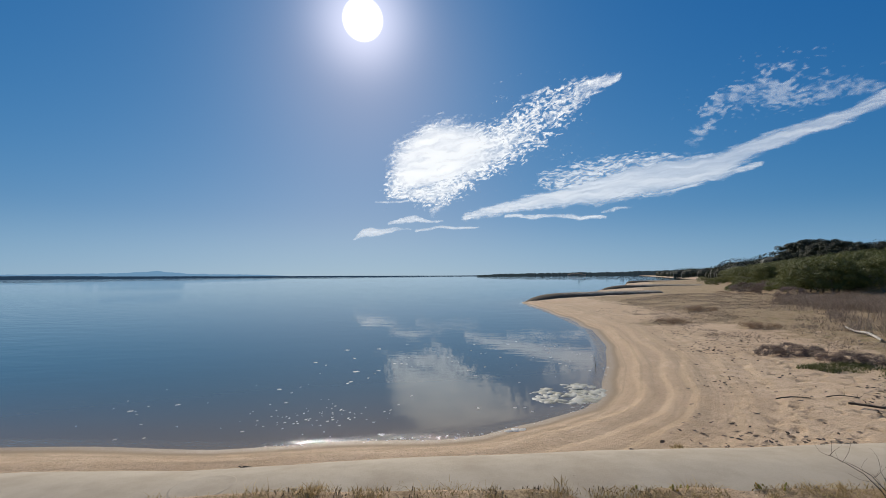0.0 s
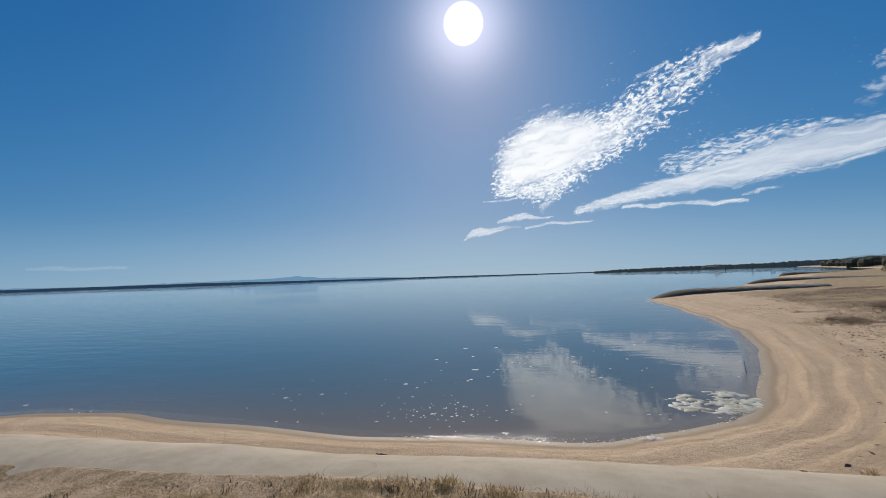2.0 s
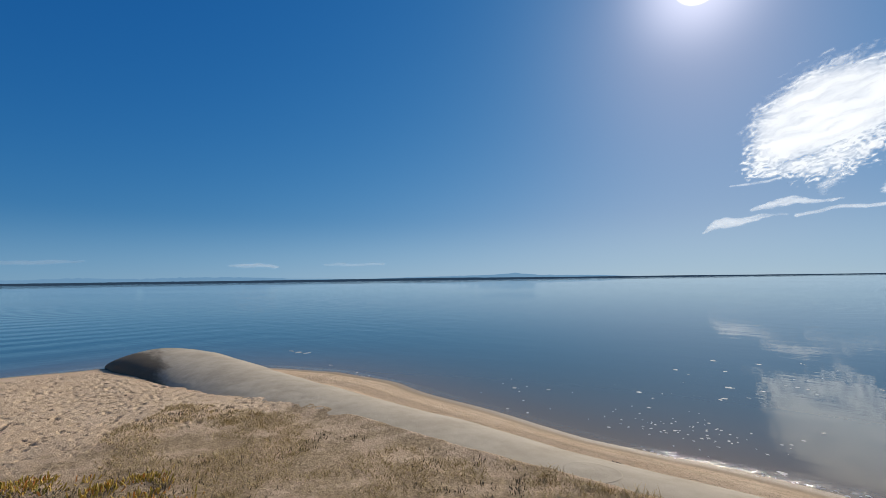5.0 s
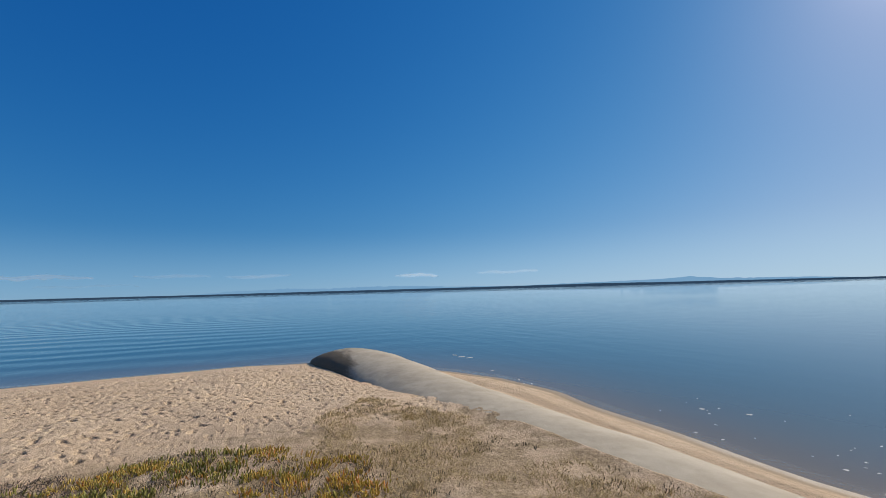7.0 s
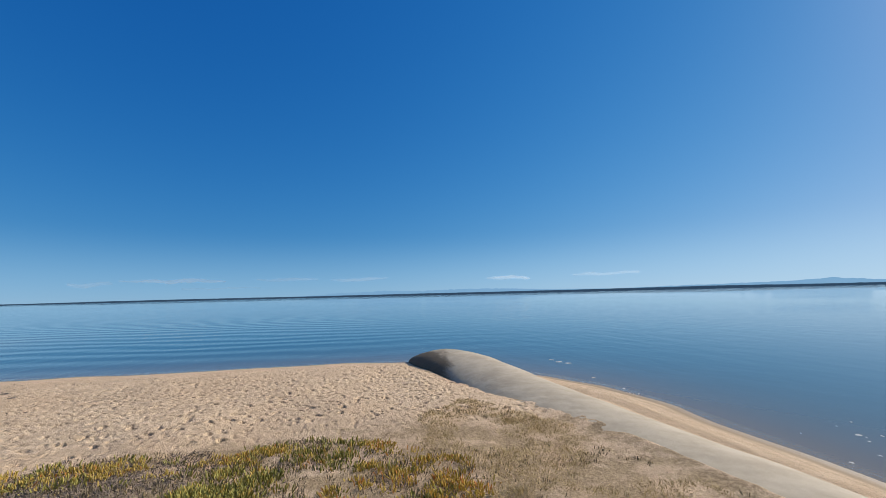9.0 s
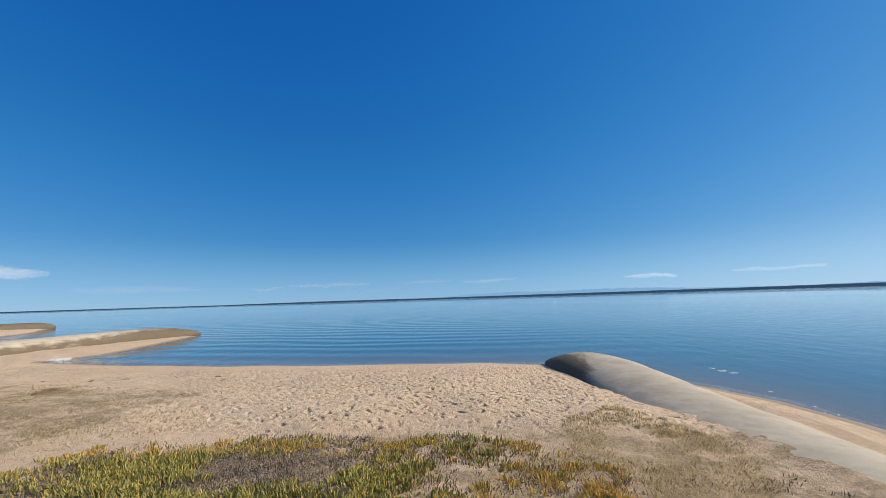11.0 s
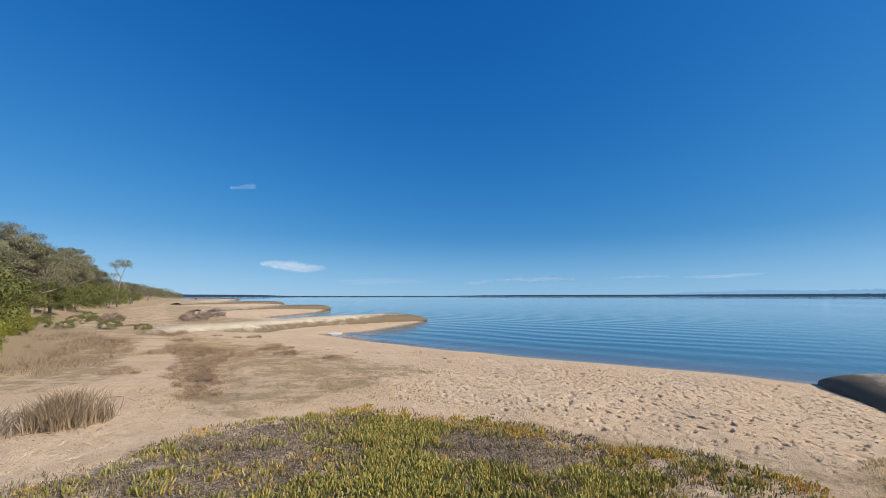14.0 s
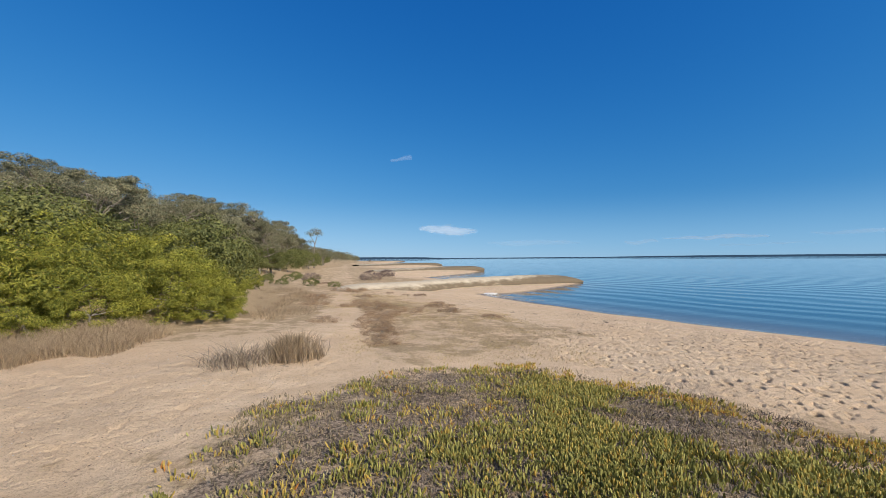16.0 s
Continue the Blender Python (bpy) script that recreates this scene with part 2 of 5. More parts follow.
LEAF_ICE = leaf_material("succulent leaf", (0.26, 0.25, 0.068), (0.76, 0.685, 0.215), (0.78, 0.55, 0.14), 0.42, 0.82)
LEAF_ICE_RED = leaf_material("succulent leaf turned orange", (0.54, 0.43, 0.11), (0.84, 0.63, 0.19), (0.74, 0.36, 0.10), 0.49, 0.88)
STRAW = leaf_material("dry grass", (0.36, 0.26, 0.115), (0.70, 0.535, 0.27), None, 0.25)
REED = leaf_material("dry reed", (0.27, 0.195, 0.122), (0.54, 0.41, 0.265), None, 0.25)
GREYTWIG = leaf_material("grey twig", (0.19, 0.145, 0.105), (0.45, 0.36, 0.265), None, 0.1)
BARK = plain_material("bark", (0.16, 0.13, 0.10), (0.34, 0.30, 0.25), 6.0, 0.9, 0.6, 0.03)
DRIFT = plain_material("driftwood", (0.42, 0.38, 0.32), (0.58, 0.54, 0.47), 9.0, 0.85, 0.5, 0.01)
DARKWOOD = plain_material("wet wood", (0.05, 0.04, 0.03), (0.12, 0.095, 0.07), 14.0, 0.8, 0.5, 0.01)
FOAM = leaf_material("foam", (0.9, 0.88, 0.84), (0.95, 0.95, 0.93), None, 0.5)
FOAM_OLD = leaf_material("old foam", (0.50, 0.48, 0.36), (0.86, 0.84, 0.74), None, 0.2)


# ---- mesh helpers ----
def mesh_of(name, verts, faces, mat, smooth=False):
    verts = np.asarray(verts, dtype=np.float32)
    faces = np.asarray(faces, dtype=np.int32)
    k = faces.shape[1]
    me = bpy.data.meshes.new(name)
    me.vertices.add(len(verts))
    me.vertices.foreach_set("co", verts.ravel())
    me.loops.add(faces.size)
    me.loops.foreach_set("vertex_index", faces.ravel())
    me.polygons.add(len(faces))
    me.polygons.foreach_set("loop_start", np.arange(0, faces.size, k, dtype=np.int32))
    me.polygons.foreach_set("use_smooth", np.full(len(faces), smooth))
    me.materials.append(mat)
    me.update(calc_edges=True)
    return me


def part_np(name, verts, faces, mat, parent, label="", smooth=False):
    ob = new(name, mesh_of(name, verts, faces, mat, smooth))
    ob.parent = parent
    return tagged(ob, label)


def value_attribute(me, name, values):
    a = me.attributes.new(name, "FLOAT", "POINT")
    a.data.foreach_set("value", np.asarray(values, dtype=np.float32))


def color_attribute(me, name, r, g, b):
    a = me.attributes.new(name, "FLOAT_COLOR", "POINT")
    a.data.foreach_set("color", np.stack([r, g, b, np.ones_like(r)], 1).astype(np.float32).ravel())


def grid_faces(rows, cols, wrap=False):
    i = np.arange(rows - 1)[:, None]
    j = np.arange(cols if wrap else cols - 1)[None, :]
    a = i * cols + j
    b = i * cols + (j + 1) % cols
    return np.stack([a, a + cols, b + cols, b], -1).reshape(-1, 4)


def sstep(a, b, x):
    t = np.clip((x - a) / (b - a), 0, 1)
    return t * t * (3 - 2 * t)


def value_noise(x, y, seed):
    """Smooth noise in 0..1 on the plan, one unit to a cell."""
    xi, yi = np.floor(x).astype(np.int64), np.floor(y).astype(np.int64)
    fx, fy = x - xi, y - yi
    fx, fy = fx * fx * (3 - 2 * fx), fy * fy * (3 - 2 * fy)

    def h(a, b):
        v = (a * 374761393 + b * 668265263 + seed * 974711) & 0x7FFFFFFF
        v = ((v ^ (v >> 13)) * 1274126177) & 0x7FFFFFFF
        return ((v ^ (v >> 16)) & 0xFFFF) / 65535.0

    return (h(xi, yi) * (1 - fx) + h(xi + 1, yi) * fx) * (1 - fy) + (h(xi, yi + 1) * (1 - fx) + h(xi + 1, yi + 1) * fx) * fy


def cell_hash(i, j, seed):
    """A random number in 0..1 for each cell."""
    v = (i.astype(np.int64) * 374761393 + j.astype(np.int64) * 668265263 + seed * 974711) & 0x7FFFFFFF
    v = ((v ^ (v >> 13)) * 1274126177) & 0x7FFFFFFF
    return ((v ^ (v >> 16)) & 0xFFFF) / 65535.0


def dents(x, y, cell, seed, reach):
    """How deep a scatter of footprints goes, 0..1, with one print to a cell."""
    best = np.zeros_like(x)
    cx, cy = np.floor(x / cell), np.floor(y / cell)
    for dx in (-1, 0, 1):
        for dy in (-1, 0, 1):
            gx, gy = cx + dx, cy + dy
            jx, jy = cell_hash(gx, gy, seed), cell_hash(gx, gy, seed + 5)
            px, py = (gx + jx) * cell, (gy + jy) * cell
            a = cell_hash(gx, gy, seed + 9) * 6.28
            on = np.where(cell_hash(gx, gy, seed + 13) > 0.5, 0.5 + 0.5 * jy, 0.0)
            u = (x - px) * np.cos(a) + (y - py) * np.sin(a)
            v = -(x - px) * np.sin(a) + (y - py) * np.cos(a)
            rr = np.sqrt((u / reach) ** 2 + (v / (reach * 0.6)) ** 2)
            best = np.maximum(best, on * ((1 - sstep(0.6, 1.0, rr)) - 0.2 * np.exp(-((rr - 1.3) / 0.28) ** 2)))
    return best


# ---- the plan ----
SHORE = [(420, 900), (125, 205), (73, 150), (54, 124), (40, 94), (26, 71), (19, 52.5), (8.8, 44), (7.4, 40.5), (7.6, 32.4), (7.4, 26), (7.0, 20.2),
         (5.8, 15.6), (4.65, 12.35), (3.55, 10), (2.7, 8.7), (1.7, 7.9), (0.6, 7.4), (-0.8, 7.22), (-2.2, 6.98), (-3.4, 6.93), (-5.1, 7.0),
         (-8.6, 7.15), (-10.9, 6.9), (-12.6, 6.2), (-15, 4.6), (-17, 2.9), (-17.5, 0), (-17.65, -5), (-18.1, -11), (-18.8, -16), (-20.6, -22.6),
         (-23, -21.4), (-28, -22.7), (-36.5, -25), (-37, -28), (-31, -33), (-33, -47), (-47, -54), (-58, -63), (-57, -68), (-52, -90), (-84, -108), (-84, -122), (-100, -180), (-196, -314), (-210, -400), (-420, -900)]
TOE = [(420, 620), (130, 205), (68, 98), (40, 50), (31, 31), (22, 9), (15, -5), (7, -12), (0, -13.5), (-4, -16), (-6.5, -27), (-11, -43), (-42, -100), (-105, -220), (-300, -620)]


def signed_distance(x, y, line):
    """Distance to the line; positive on its land side."""
    best = np.full(x.shape, 1e18)
    for (ax, ay), (bx, by) in zip(line, line[1:]):
        ex, ey = bx - ax, by - ay
        px, py = x - ax, y - ay
        t = np.minimum(np.maximum((px * ex + py * ey) * (1.0 / (ex * ex + ey * ey)), 0.0), 1.0)
        px -= t * ex
        py -= t * ey
        np.minimum(best, px * px + py * py, out=best)
    inside = np.zeros(x.shape, dtype=bool)
    ring = line + [(3000, -6000), (6000, 3000)]
    for (ax, ay), (bx, by) in zip(ring, ring[1:] + ring[:1]):
        inside ^= ((ay > y) != (by > y)) & (x < (bx - ax) / ((by - ay) + 1e-12) * (y - ay) + ax)
    best = np.sqrt(best)
    return np.where(inside, best, -best)


def ground(x, y, detail=False):
    """Height of the ground on the plan, over still water."""
    x, y = np.asarray(x, dtype=float), np.asarray(y, dtype=float)
    d = signed_distance(x, y, SHORE)
    wob = (value_noise(x * 0.55, y * 0.55, 3) - 0.5) * 0.35 * sstep(1.0, 6.0, np.hypot(x, y))
    d = d + wob * sstep(60, 20, np.hypot(x, y))
    land = 1.0 * (1 - np.exp(-0.11 * np.maximum(d, 0)))
    sea = -np.minimum(0.075 * np.maximum(-d, 0), 2.5)
    z = np.where(d > 0, land, sea)
    q = sstep(4.0, 3.6, y + 0.06 * sstep(-1.0, -3.0, x)) * sstep(-12, -5.0, x) * sstep(0.0, 2.0, d)
    level = 0.84 + 0.15 * sstep(-5.5, -1.5, x) - 0.05 * sstep(1.6, 3.4, y) * sstep(-0.8, -3.0, x)
    z = z * (1 - q) + np.maximum(z, level) * q
    z = z + 0.12 * np.exp(-((x + 3.2) ** 2 + (y + 2.0) ** 2) / 5.0)
    z = z - 0.6 * np.maximum(z, 0) * np.exp(-((y + 26.3) / 2.2) ** 2) * sstep(-14, -19, x) * sstep(-60, -45, x)
    e = signed_distance(x, y, TOE)
    z = z + 7.0 * (1 - np.exp(-np.maximum(e, 0) / 38.0))
    z = z + (value_noise(x * 0.9, y * 0.9, 11) - 0.5) * 0.07 * sstep(0.8, 3.5, d) + (value_noise(x * 0.17, y * 0.17, 12) - 0.5) * 0.22 * sstep(6, 16, d) * sstep(5, 14, np.hypot(x, y))
    # terraces that the waves have left along the sand
    lap = d + (value_noise(x * 0.3, y * 0.3, 21) - 0.5) * 0.7
    rim = sstep(-12.5, -10, x) * sstep(60, 30, np.hypot(x, y))
    for at, lift, slope in ((0.62, 0.05, 0.10), (1.25, 0.035, 0.08), (1.75, 0.045, 0.10), (2.6, 0.03, 0.12), (3.3, 0.03, 0.10)):
        z = z + rim * lift * (sstep(at - slope, at + slope, lap) - sstep(at + slope, at + 0.65, lap))
    if detail:
        west = sstep(1.0, 2.6, d) * sstep(-5.2, -7.2, x) * sstep(-30, -16, y)
        east = sstep(2.2, 4.0, d) * sstep(4.1, 5.0, y) * sstep(45, 25, y) * 0.8
        path = sstep(-4.2, -5.0, y) * sstep(-4.6, -3.6, x - 0.3 * y - 2.0) * sstep(13, 10, np.hypot(x, y))

        def trodden(where, depth):
            k = where > 0.01
            z[k] -= where[k] * depth(x[k], y[k])

        trodden(west, lambda u, v: (0.6 + 0.7 * sstep(-7.0, -0.5, v)) * (0.07 * dents(u, v, 0.27, 41, 0.078) * (0.35 + 0.65 * sstep(0.3, 0.55, value_noise(u * 0.35, v * 0.35, 34))) + 0.04 * dents(u, v, 0.16, 43, 0.05)))
        trodden(east, lambda u, v: 0.13 * dents(u, v, 0.5, 47, 0.16) * (0.35 + 0.65 * sstep(0.35, 0.6, value_noise(u * 0.4, v * 0.4, 33))) + 0.075 * dents(u, v, 0.26, 49, 0.09))
        trodden(path, lambda u, v: 0.016 * dents(u, v, 0.33, 61, 0.11) + 0.015 * dents(u, v, 0.19, 63, 0.05))
        z = z + (value_noise(x * 3.1, y * 3.1, 51) - 0.5) * 0.018 * sstep(1.0, 3.0, d) + (value_noise(x * 8, y * 8, 52) - 0.5) * 0.012 * sstep(1, 3, d)
    return z


def zone_cover(x, y):
    """Wet sand, dry litter, and green moss with painted grass shade on the plan, each 0..1."""
    d = signed_distance(x, y, SHORE) + (value_noise(x * 0.55, y * 0.55, 3) - 0.5) * 0.35
    e = signed_distance(x, y, TOE)
    wet = sstep(0.62, 0.05, d)
    r = np.hypot(x, y)
    near = sstep(3.9, 3.5, y) * sstep(-7.8, -5.8, x + 0.25 * np.minimum(y, 0)) * sstep(-7.0, -5.0, y + 0.4 * x)
    wide = 0.75 + 0.25 * value_noise(x * 0.15, y * 0.15, 61)
    flat_w = sstep(5.5, 9.0, d) * np.maximum.reduce([sstep(-5.0, -6.5, y) * sstep(-0.1, 0.7, 0.45 * y - 0.2 - x), 0.9 * sstep(-8.5, -11.0, y) * sstep(-0.1, 0.7, x - 0.45 * y - 0.2), 0.85 * sstep(-14, -19, y)])
    flat_e = sstep(3.5, 7.5, d) * sstep(7.5, 12.0, y) + 0.9 * np.exp(-(((x - 10.5) / 2.0) ** 2 + ((y - 20.5) / 1.3) ** 2))
    back = sstep(14, 22, d) * sstep(-12, -16, y)
    litter = np.clip(np.maximum.reduce([0.55 * near, wide * 0.66 * flat_w, wide * 0.85 * flat_e, 0.3 * back]) + 0.9 * sstep(-2.5, 2.5, e), 0, 1)
    trail = np.exp(-((x - 0.45 * y + 0.05) / 0.4) ** 2) * sstep(-5, -6, y) * sstep(-25, -19, y)
    bare = np.exp(-(((x + 0.2) / 2.2) ** 2 + ((y + 6.6) / 1.9) ** 2))
    litter = np.clip(litter - 0.55 * trail - 0.7 * bare, 0, 1)
    # flat_e's share tints the ground dark olive for backlit grass shading itself
    moss_and_shade = 0.42 * flat_e + 0.4 * np.exp(-(((x - 8.9) / 0.9) ** 2 + ((y - 9.6) / 0.7) ** 2)) + 0.5 * np.exp(-(((x + 9) / 2.2) ** 2 + ((y + 15) / 2.0) ** 2)) + 0.45 * sstep(0, 6, e)
    return wet, litter, moss_and_shade


# ---- ground: one sheet out to the horizon, finer where the beach is trodden ----
def ring_angles():
    fine = np.concatenate([np.arange(62, 128, 0.15), np.arange(128, 186, 0.2)])
    mid = np.concatenate([np.arange(-60, -48, 0.45), np.arange(-48, 0, 0.26), np.arange(0, 62, 0.45), np.arange(186, 205, 0.45)])
    rest = np.arange(205, 300, 2.0)
    return np.sort(np.concatenate([fine, mid, rest]))


def ring_radii():
    out, r = [0.0, 0.5], 1.0
    while r < 4700:
        out.append(r)
        r += max(0.045, 0.0055 * r) if r < 22 else 0.012 * r if r < 40 else 0.03 * r
    return np.array(out)


AZ, RAD = ring_angles(), ring_radii()
gx = (-np.sin(np.radians(AZ))[None, :] * RAD[:, None]).ravel()
gy = (np.cos(np.radians(AZ))[None, :] * RAD[:, None]).ravel()
gz = ground(gx, gy, detail=True)
ground_ob = new("ground", mesh_of("ground", np.stack([gx, gy, gz], 1), grid_faces(len(RAD), len(AZ), True), SAND, True))
color_attribute(ground_ob.data, "cover", *zone_cover(gx, gy))
value_attribute(ground_ob.data, "matted", 0.58 * sstep(1.08, 0.8, np.hypot((gx + 3.0) / 2.85, (gy + 3.0) / 2.75)))
value_attribute(ground_ob.data, "inland", np.clip(signed_distance(gx, gy, SHORE) + 6.0 * sstep(-9, -14, gx), -1, 12))
tagged(ground_ob, "pale sandy beach and low dune with wet sand edge", "ground", kind="structure")

# ---- water ----
wr = RAD[RAD > 3][::3]
wa = AZ[::3]
wx = (-np.sin(np.radians(wa))[None, :] * wr[:, None]).ravel()
wy = (np.cos(np.radians(wa))[None, :] * wr[:, None]).ravel()
wd = signed_distance(wx, wy, SHORE)
faces = grid_faces(len(wr), len(wa), True)
faces = faces[(wd[faces] < 1.5).any(1)]
used = np.unique(faces)
remap = np.zeros(len(wx), dtype=np.int64)
remap[used] = np.arange(len(used))
water = new("water", mesh_of("water", np.stack([wx[used], wy[used], np.zeros(len(used))], 1), remap[faces], WATER, True))
value_attribute(water.data, "shallow", np.exp(np.minimum(wd[used], 0) / 4.5))
tagged(water, "calm blue lake water with small ripples", "water", kind="structure")


# ---- sand-filled geotextile groynes ----
def smooth_line(points, step):
    """A rounded line through the given rows (any width), about one row each step metres."""
    p = np.array(points, dtype=float)
    out = []
    for i in range(len(p) - 1):
        p0, p1, p2, p3 = p[max(i - 1, 0)], p[i], p[i + 1], p[min(i + 2, len(p) - 1)]
        k = max(2, int(np.linalg.norm((p2 - p1)[:2]) / step))
        for t in np.arange(k) / k:
            out.append(0.5 * (2 * p1 + (p2 - p0) * t + (2 * p0 - 5 * p1 + 4 * p2 - p3) * t * t + (3 * p1 - p0 - 3 * p2 + p3) * t ** 3))
    out.append(p[-1])
    return np.array(out)


def groyne(spine, half_width, height, label, dark_tip_from, step=0.15, seed=0, nose=1.9, blunt=0.5, far_side=1.0):
    """spine: rows of x, y, top height from the land to the tip; far_side: how wide its right flank is against the left."""
    s = smooth_line(spine, step)
    tang = np.gradient(s[:, :2], axis=0)
    tang /= np.linalg.norm(tang, axis=1)[:, None]
    nor = np.stack([-tang[:, 1], tang[:, 0]], 1)
    run = np.concatenate([[0], np.cumsum(np.linalg.norm(np.diff(s[:, :2], axis=0), axis=1))])
    left = run[-1] - run
    cap = np.clip(1 - (1 - np.clip(left / nose, 0, 1)) ** 2, 0.0004, 1) ** blunt
    ang = np.linspace(0, 2 * np.pi, 40, endpoint=False)
    ca, sa = np.cos(ang), np.sin(ang)
    flat = np.sign(sa) * np.abs(sa) ** 0.85
    a = half_width * (0.35 + 0.65 * cap) * cap ** 0.3
    b = height * cap
    zc = s[:, 2] - height
    lump = 1 + 0.05 * (value_noise(run[:, None] * 0.5 + ang * 0, ang[None, :] * 1.3 + run[:, None] * 0, 71 + seed) - 0.5) + 0.05 * (value_noise(run[:, None] * 1.3 + 0 * ang, 0 * ang[None, :] + run[:, None] * 0.1, 75 + seed) - 0.5)
    ca = np.where(ca < 0, ca * far_side, ca)
    v = np.stack([s[:, 0, None] + nor[:, 0, None] * ca * a[:, None] * lump, s[:, 1, None] + nor[:, 1, None] * ca * a[:, None] * lump,
                  zc[:, None] + flat * b[:, None] * lump], -1)
    ob = new("groyne", mesh_of("groyne", v.reshape(-1, 3), grid_faces(len(s), 40, True), GEO, True))
    # stronger on the flanks: algae, and shade of sides turned from the sun
    value_attribute(ob.data, "algae", np.clip((sstep(dark_tip_from, 0.5, left) * (0.95 if seed else 1.35))[:, None] * (0.45 + 0.55 * (1 - (sstep(0.35, 0.95, sa) if seed else sstep(0.72, 1.0, sa))))[None, :] + (0.42 if seed else 0.4) * (1 - sstep(0.25, 0.9, sa))[None, :] + (0.0 if not seed else 0.40 if seed == 1 else 0.58), 0, 1).ravel())
    return tagged(ob, label, "groyne", "groynes along the beach")


groyne([(16, 3.8, 1.02), (9, 3.9, 1.03), (5, 3.95, 1.04), (0, 3.85, 0.96), (-4, 3.84, 0.85), (-8, 3.92, 0.72), (-11, 3.98, 0.655), (-13.5, 3.86, 0.68), (-15.5, 3.45, 0.71), (-17.3, 2.7, 0.66)],
       1.36, 0.62, "grey sand-filled geotextile tube groyne running into the lake", 8.5, nose=3.6, blunt=0.72, far_side=0.78)
groyne([(-8.5, -24.2, 0.3), (-12, -25.6, 0.92), (-16, -26.6, 0.9), (-20, -27.6, 0.9), (-24, -28.0, 0.92), (-29, -27.8, 0.95), (-34, -27.3, 0.92), (-38.5, -26.2, 0.85)],
       1.15, 0.75, "weathered geotextile tube groyne with weed-stained end", 12.0, 0.3, 1, 5.5, 0.75)
groyne([(-30, -57, 0.9), (-38, -60, 1.05), (-48, -63, 1.1), (-60, -64.5, 1.0)], 1.3, 0.8, "distant brown geotextile tube groyne", 20.0, 0.5, 2, 4.5)
groyne([(-50, -104, 1.1), (-70, -112, 1.3), (-86, -113, 1.1)], 1.6, 0.8, "distant brown geotextile tube groyne", 26.0, 0.6, 3, 4.5)
groyne([(-120, -285, 1.2), (-160, -310, 1.2), (-199, -316, 1.0)], 3.0, 1.3, "distant brown geotextile tube groyne", 60.0, 1.5, 4, 4.5)
groyne([(24, 47.5, 0.85), (18, 46.5, 0.8), (12, 44.0, 0.75), (8.0, 41.0, 0.55)], 1.2, 0.75, "backlit geotextile tube groyne at the sand spit", 9.0, 0.4, 5, 4.5)
groyne([(44, 72, 0.9), (34, 72, 0.9), (26.5, 70.5, 0.75)], 1.4, 0.8, "backlit geotextile tube groyne at the sand spit", 9.0, 0.5, 6, 4.5)
groyne([(86, 130, 0.9), (70, 128, 0.9), (54, 123.5, 0.8)], 1.6, 0.85, "backlit geotextile tube groyne at the sand spit", 9.0, 0.6, 7)


# ---- far shores ----
def ridge(name, dist, stops, depth, mat, rough, step, seed, label, foot=-1.0):
    """A long low ridge across the water. stops: rows of azimuth and the height of its top in degrees."""
    st = np.array(stops, dtype=float)
    az = np.arange(st[0, 0], st[-1, 0], step)
    top = dist * np.tan(np.radians(np.interp(az, st[:, 0], st[:, 1]))) + EYE
    jag = value_noise(az / step * 0.31, az * 0 + 3, seed) * 0.6 + value_noise(az / step * 0.9, az * 0 + 9, seed + 1) * 0.4
    clump = value_noise(az / step * 0.03, az * 0 + 5, seed + 2)
    top = np.maximum(top * (1 - rough + rough * 2 * jag * (0.5 + clump)), 0.5)
    rows = []
    for back, lift in ((0.0, 0.0), (0.05, 0.55), (0.16, 0.9), (0.4, 1.0), (0.75, 0.8), (1.0, 0.0)):
        r = dist + depth * back * (1 + 0.1 * (value_noise(az / step * 0.05, az * 0 + back * 7, seed + 4) - 0.5))
        z = np.where(lift > 0, foot + (top - foot) * lift, foot)
        rows.append(np.stack([-np.sin(np.radians(az)) * r, np.cos(np.radians(az)) * r, z + 0 * az], 1))
    ob = new(name, mesh_of(name, np.concatenate(rows), grid_faces(6, len(az)), mat, True))
    return tagged(ob, label, "shore", kind="structure")


# dark woods plus a bluish glow that stands in for the air's haze
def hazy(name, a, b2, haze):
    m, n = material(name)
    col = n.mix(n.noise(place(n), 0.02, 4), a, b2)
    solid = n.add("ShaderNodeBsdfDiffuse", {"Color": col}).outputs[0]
    haze_glow = n.add("ShaderNodeEmission", {"Color": (*haze, 1), "Strength": 1.0}).outputs[0]
    finish(n, n.add("ShaderNodeAddShader", {0: solid, 1: haze_glow}).outputs[0])
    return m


# the hills' haze is painted: they only glow pale blue, unlit by the sun
def haze_glow_material():
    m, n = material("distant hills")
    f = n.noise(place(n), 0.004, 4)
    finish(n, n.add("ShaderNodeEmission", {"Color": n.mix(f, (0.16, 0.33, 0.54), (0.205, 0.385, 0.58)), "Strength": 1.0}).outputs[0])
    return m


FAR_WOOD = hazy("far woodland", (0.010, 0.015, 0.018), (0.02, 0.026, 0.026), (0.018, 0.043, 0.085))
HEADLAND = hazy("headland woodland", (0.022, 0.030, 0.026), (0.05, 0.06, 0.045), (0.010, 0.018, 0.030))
CLIFF = plain_material("clay cliff", (0.35, 0.22, 0.13), (0.5, 0.34, 0.22), 0.2, 1.0, 0.2, 0.3, 0.1)
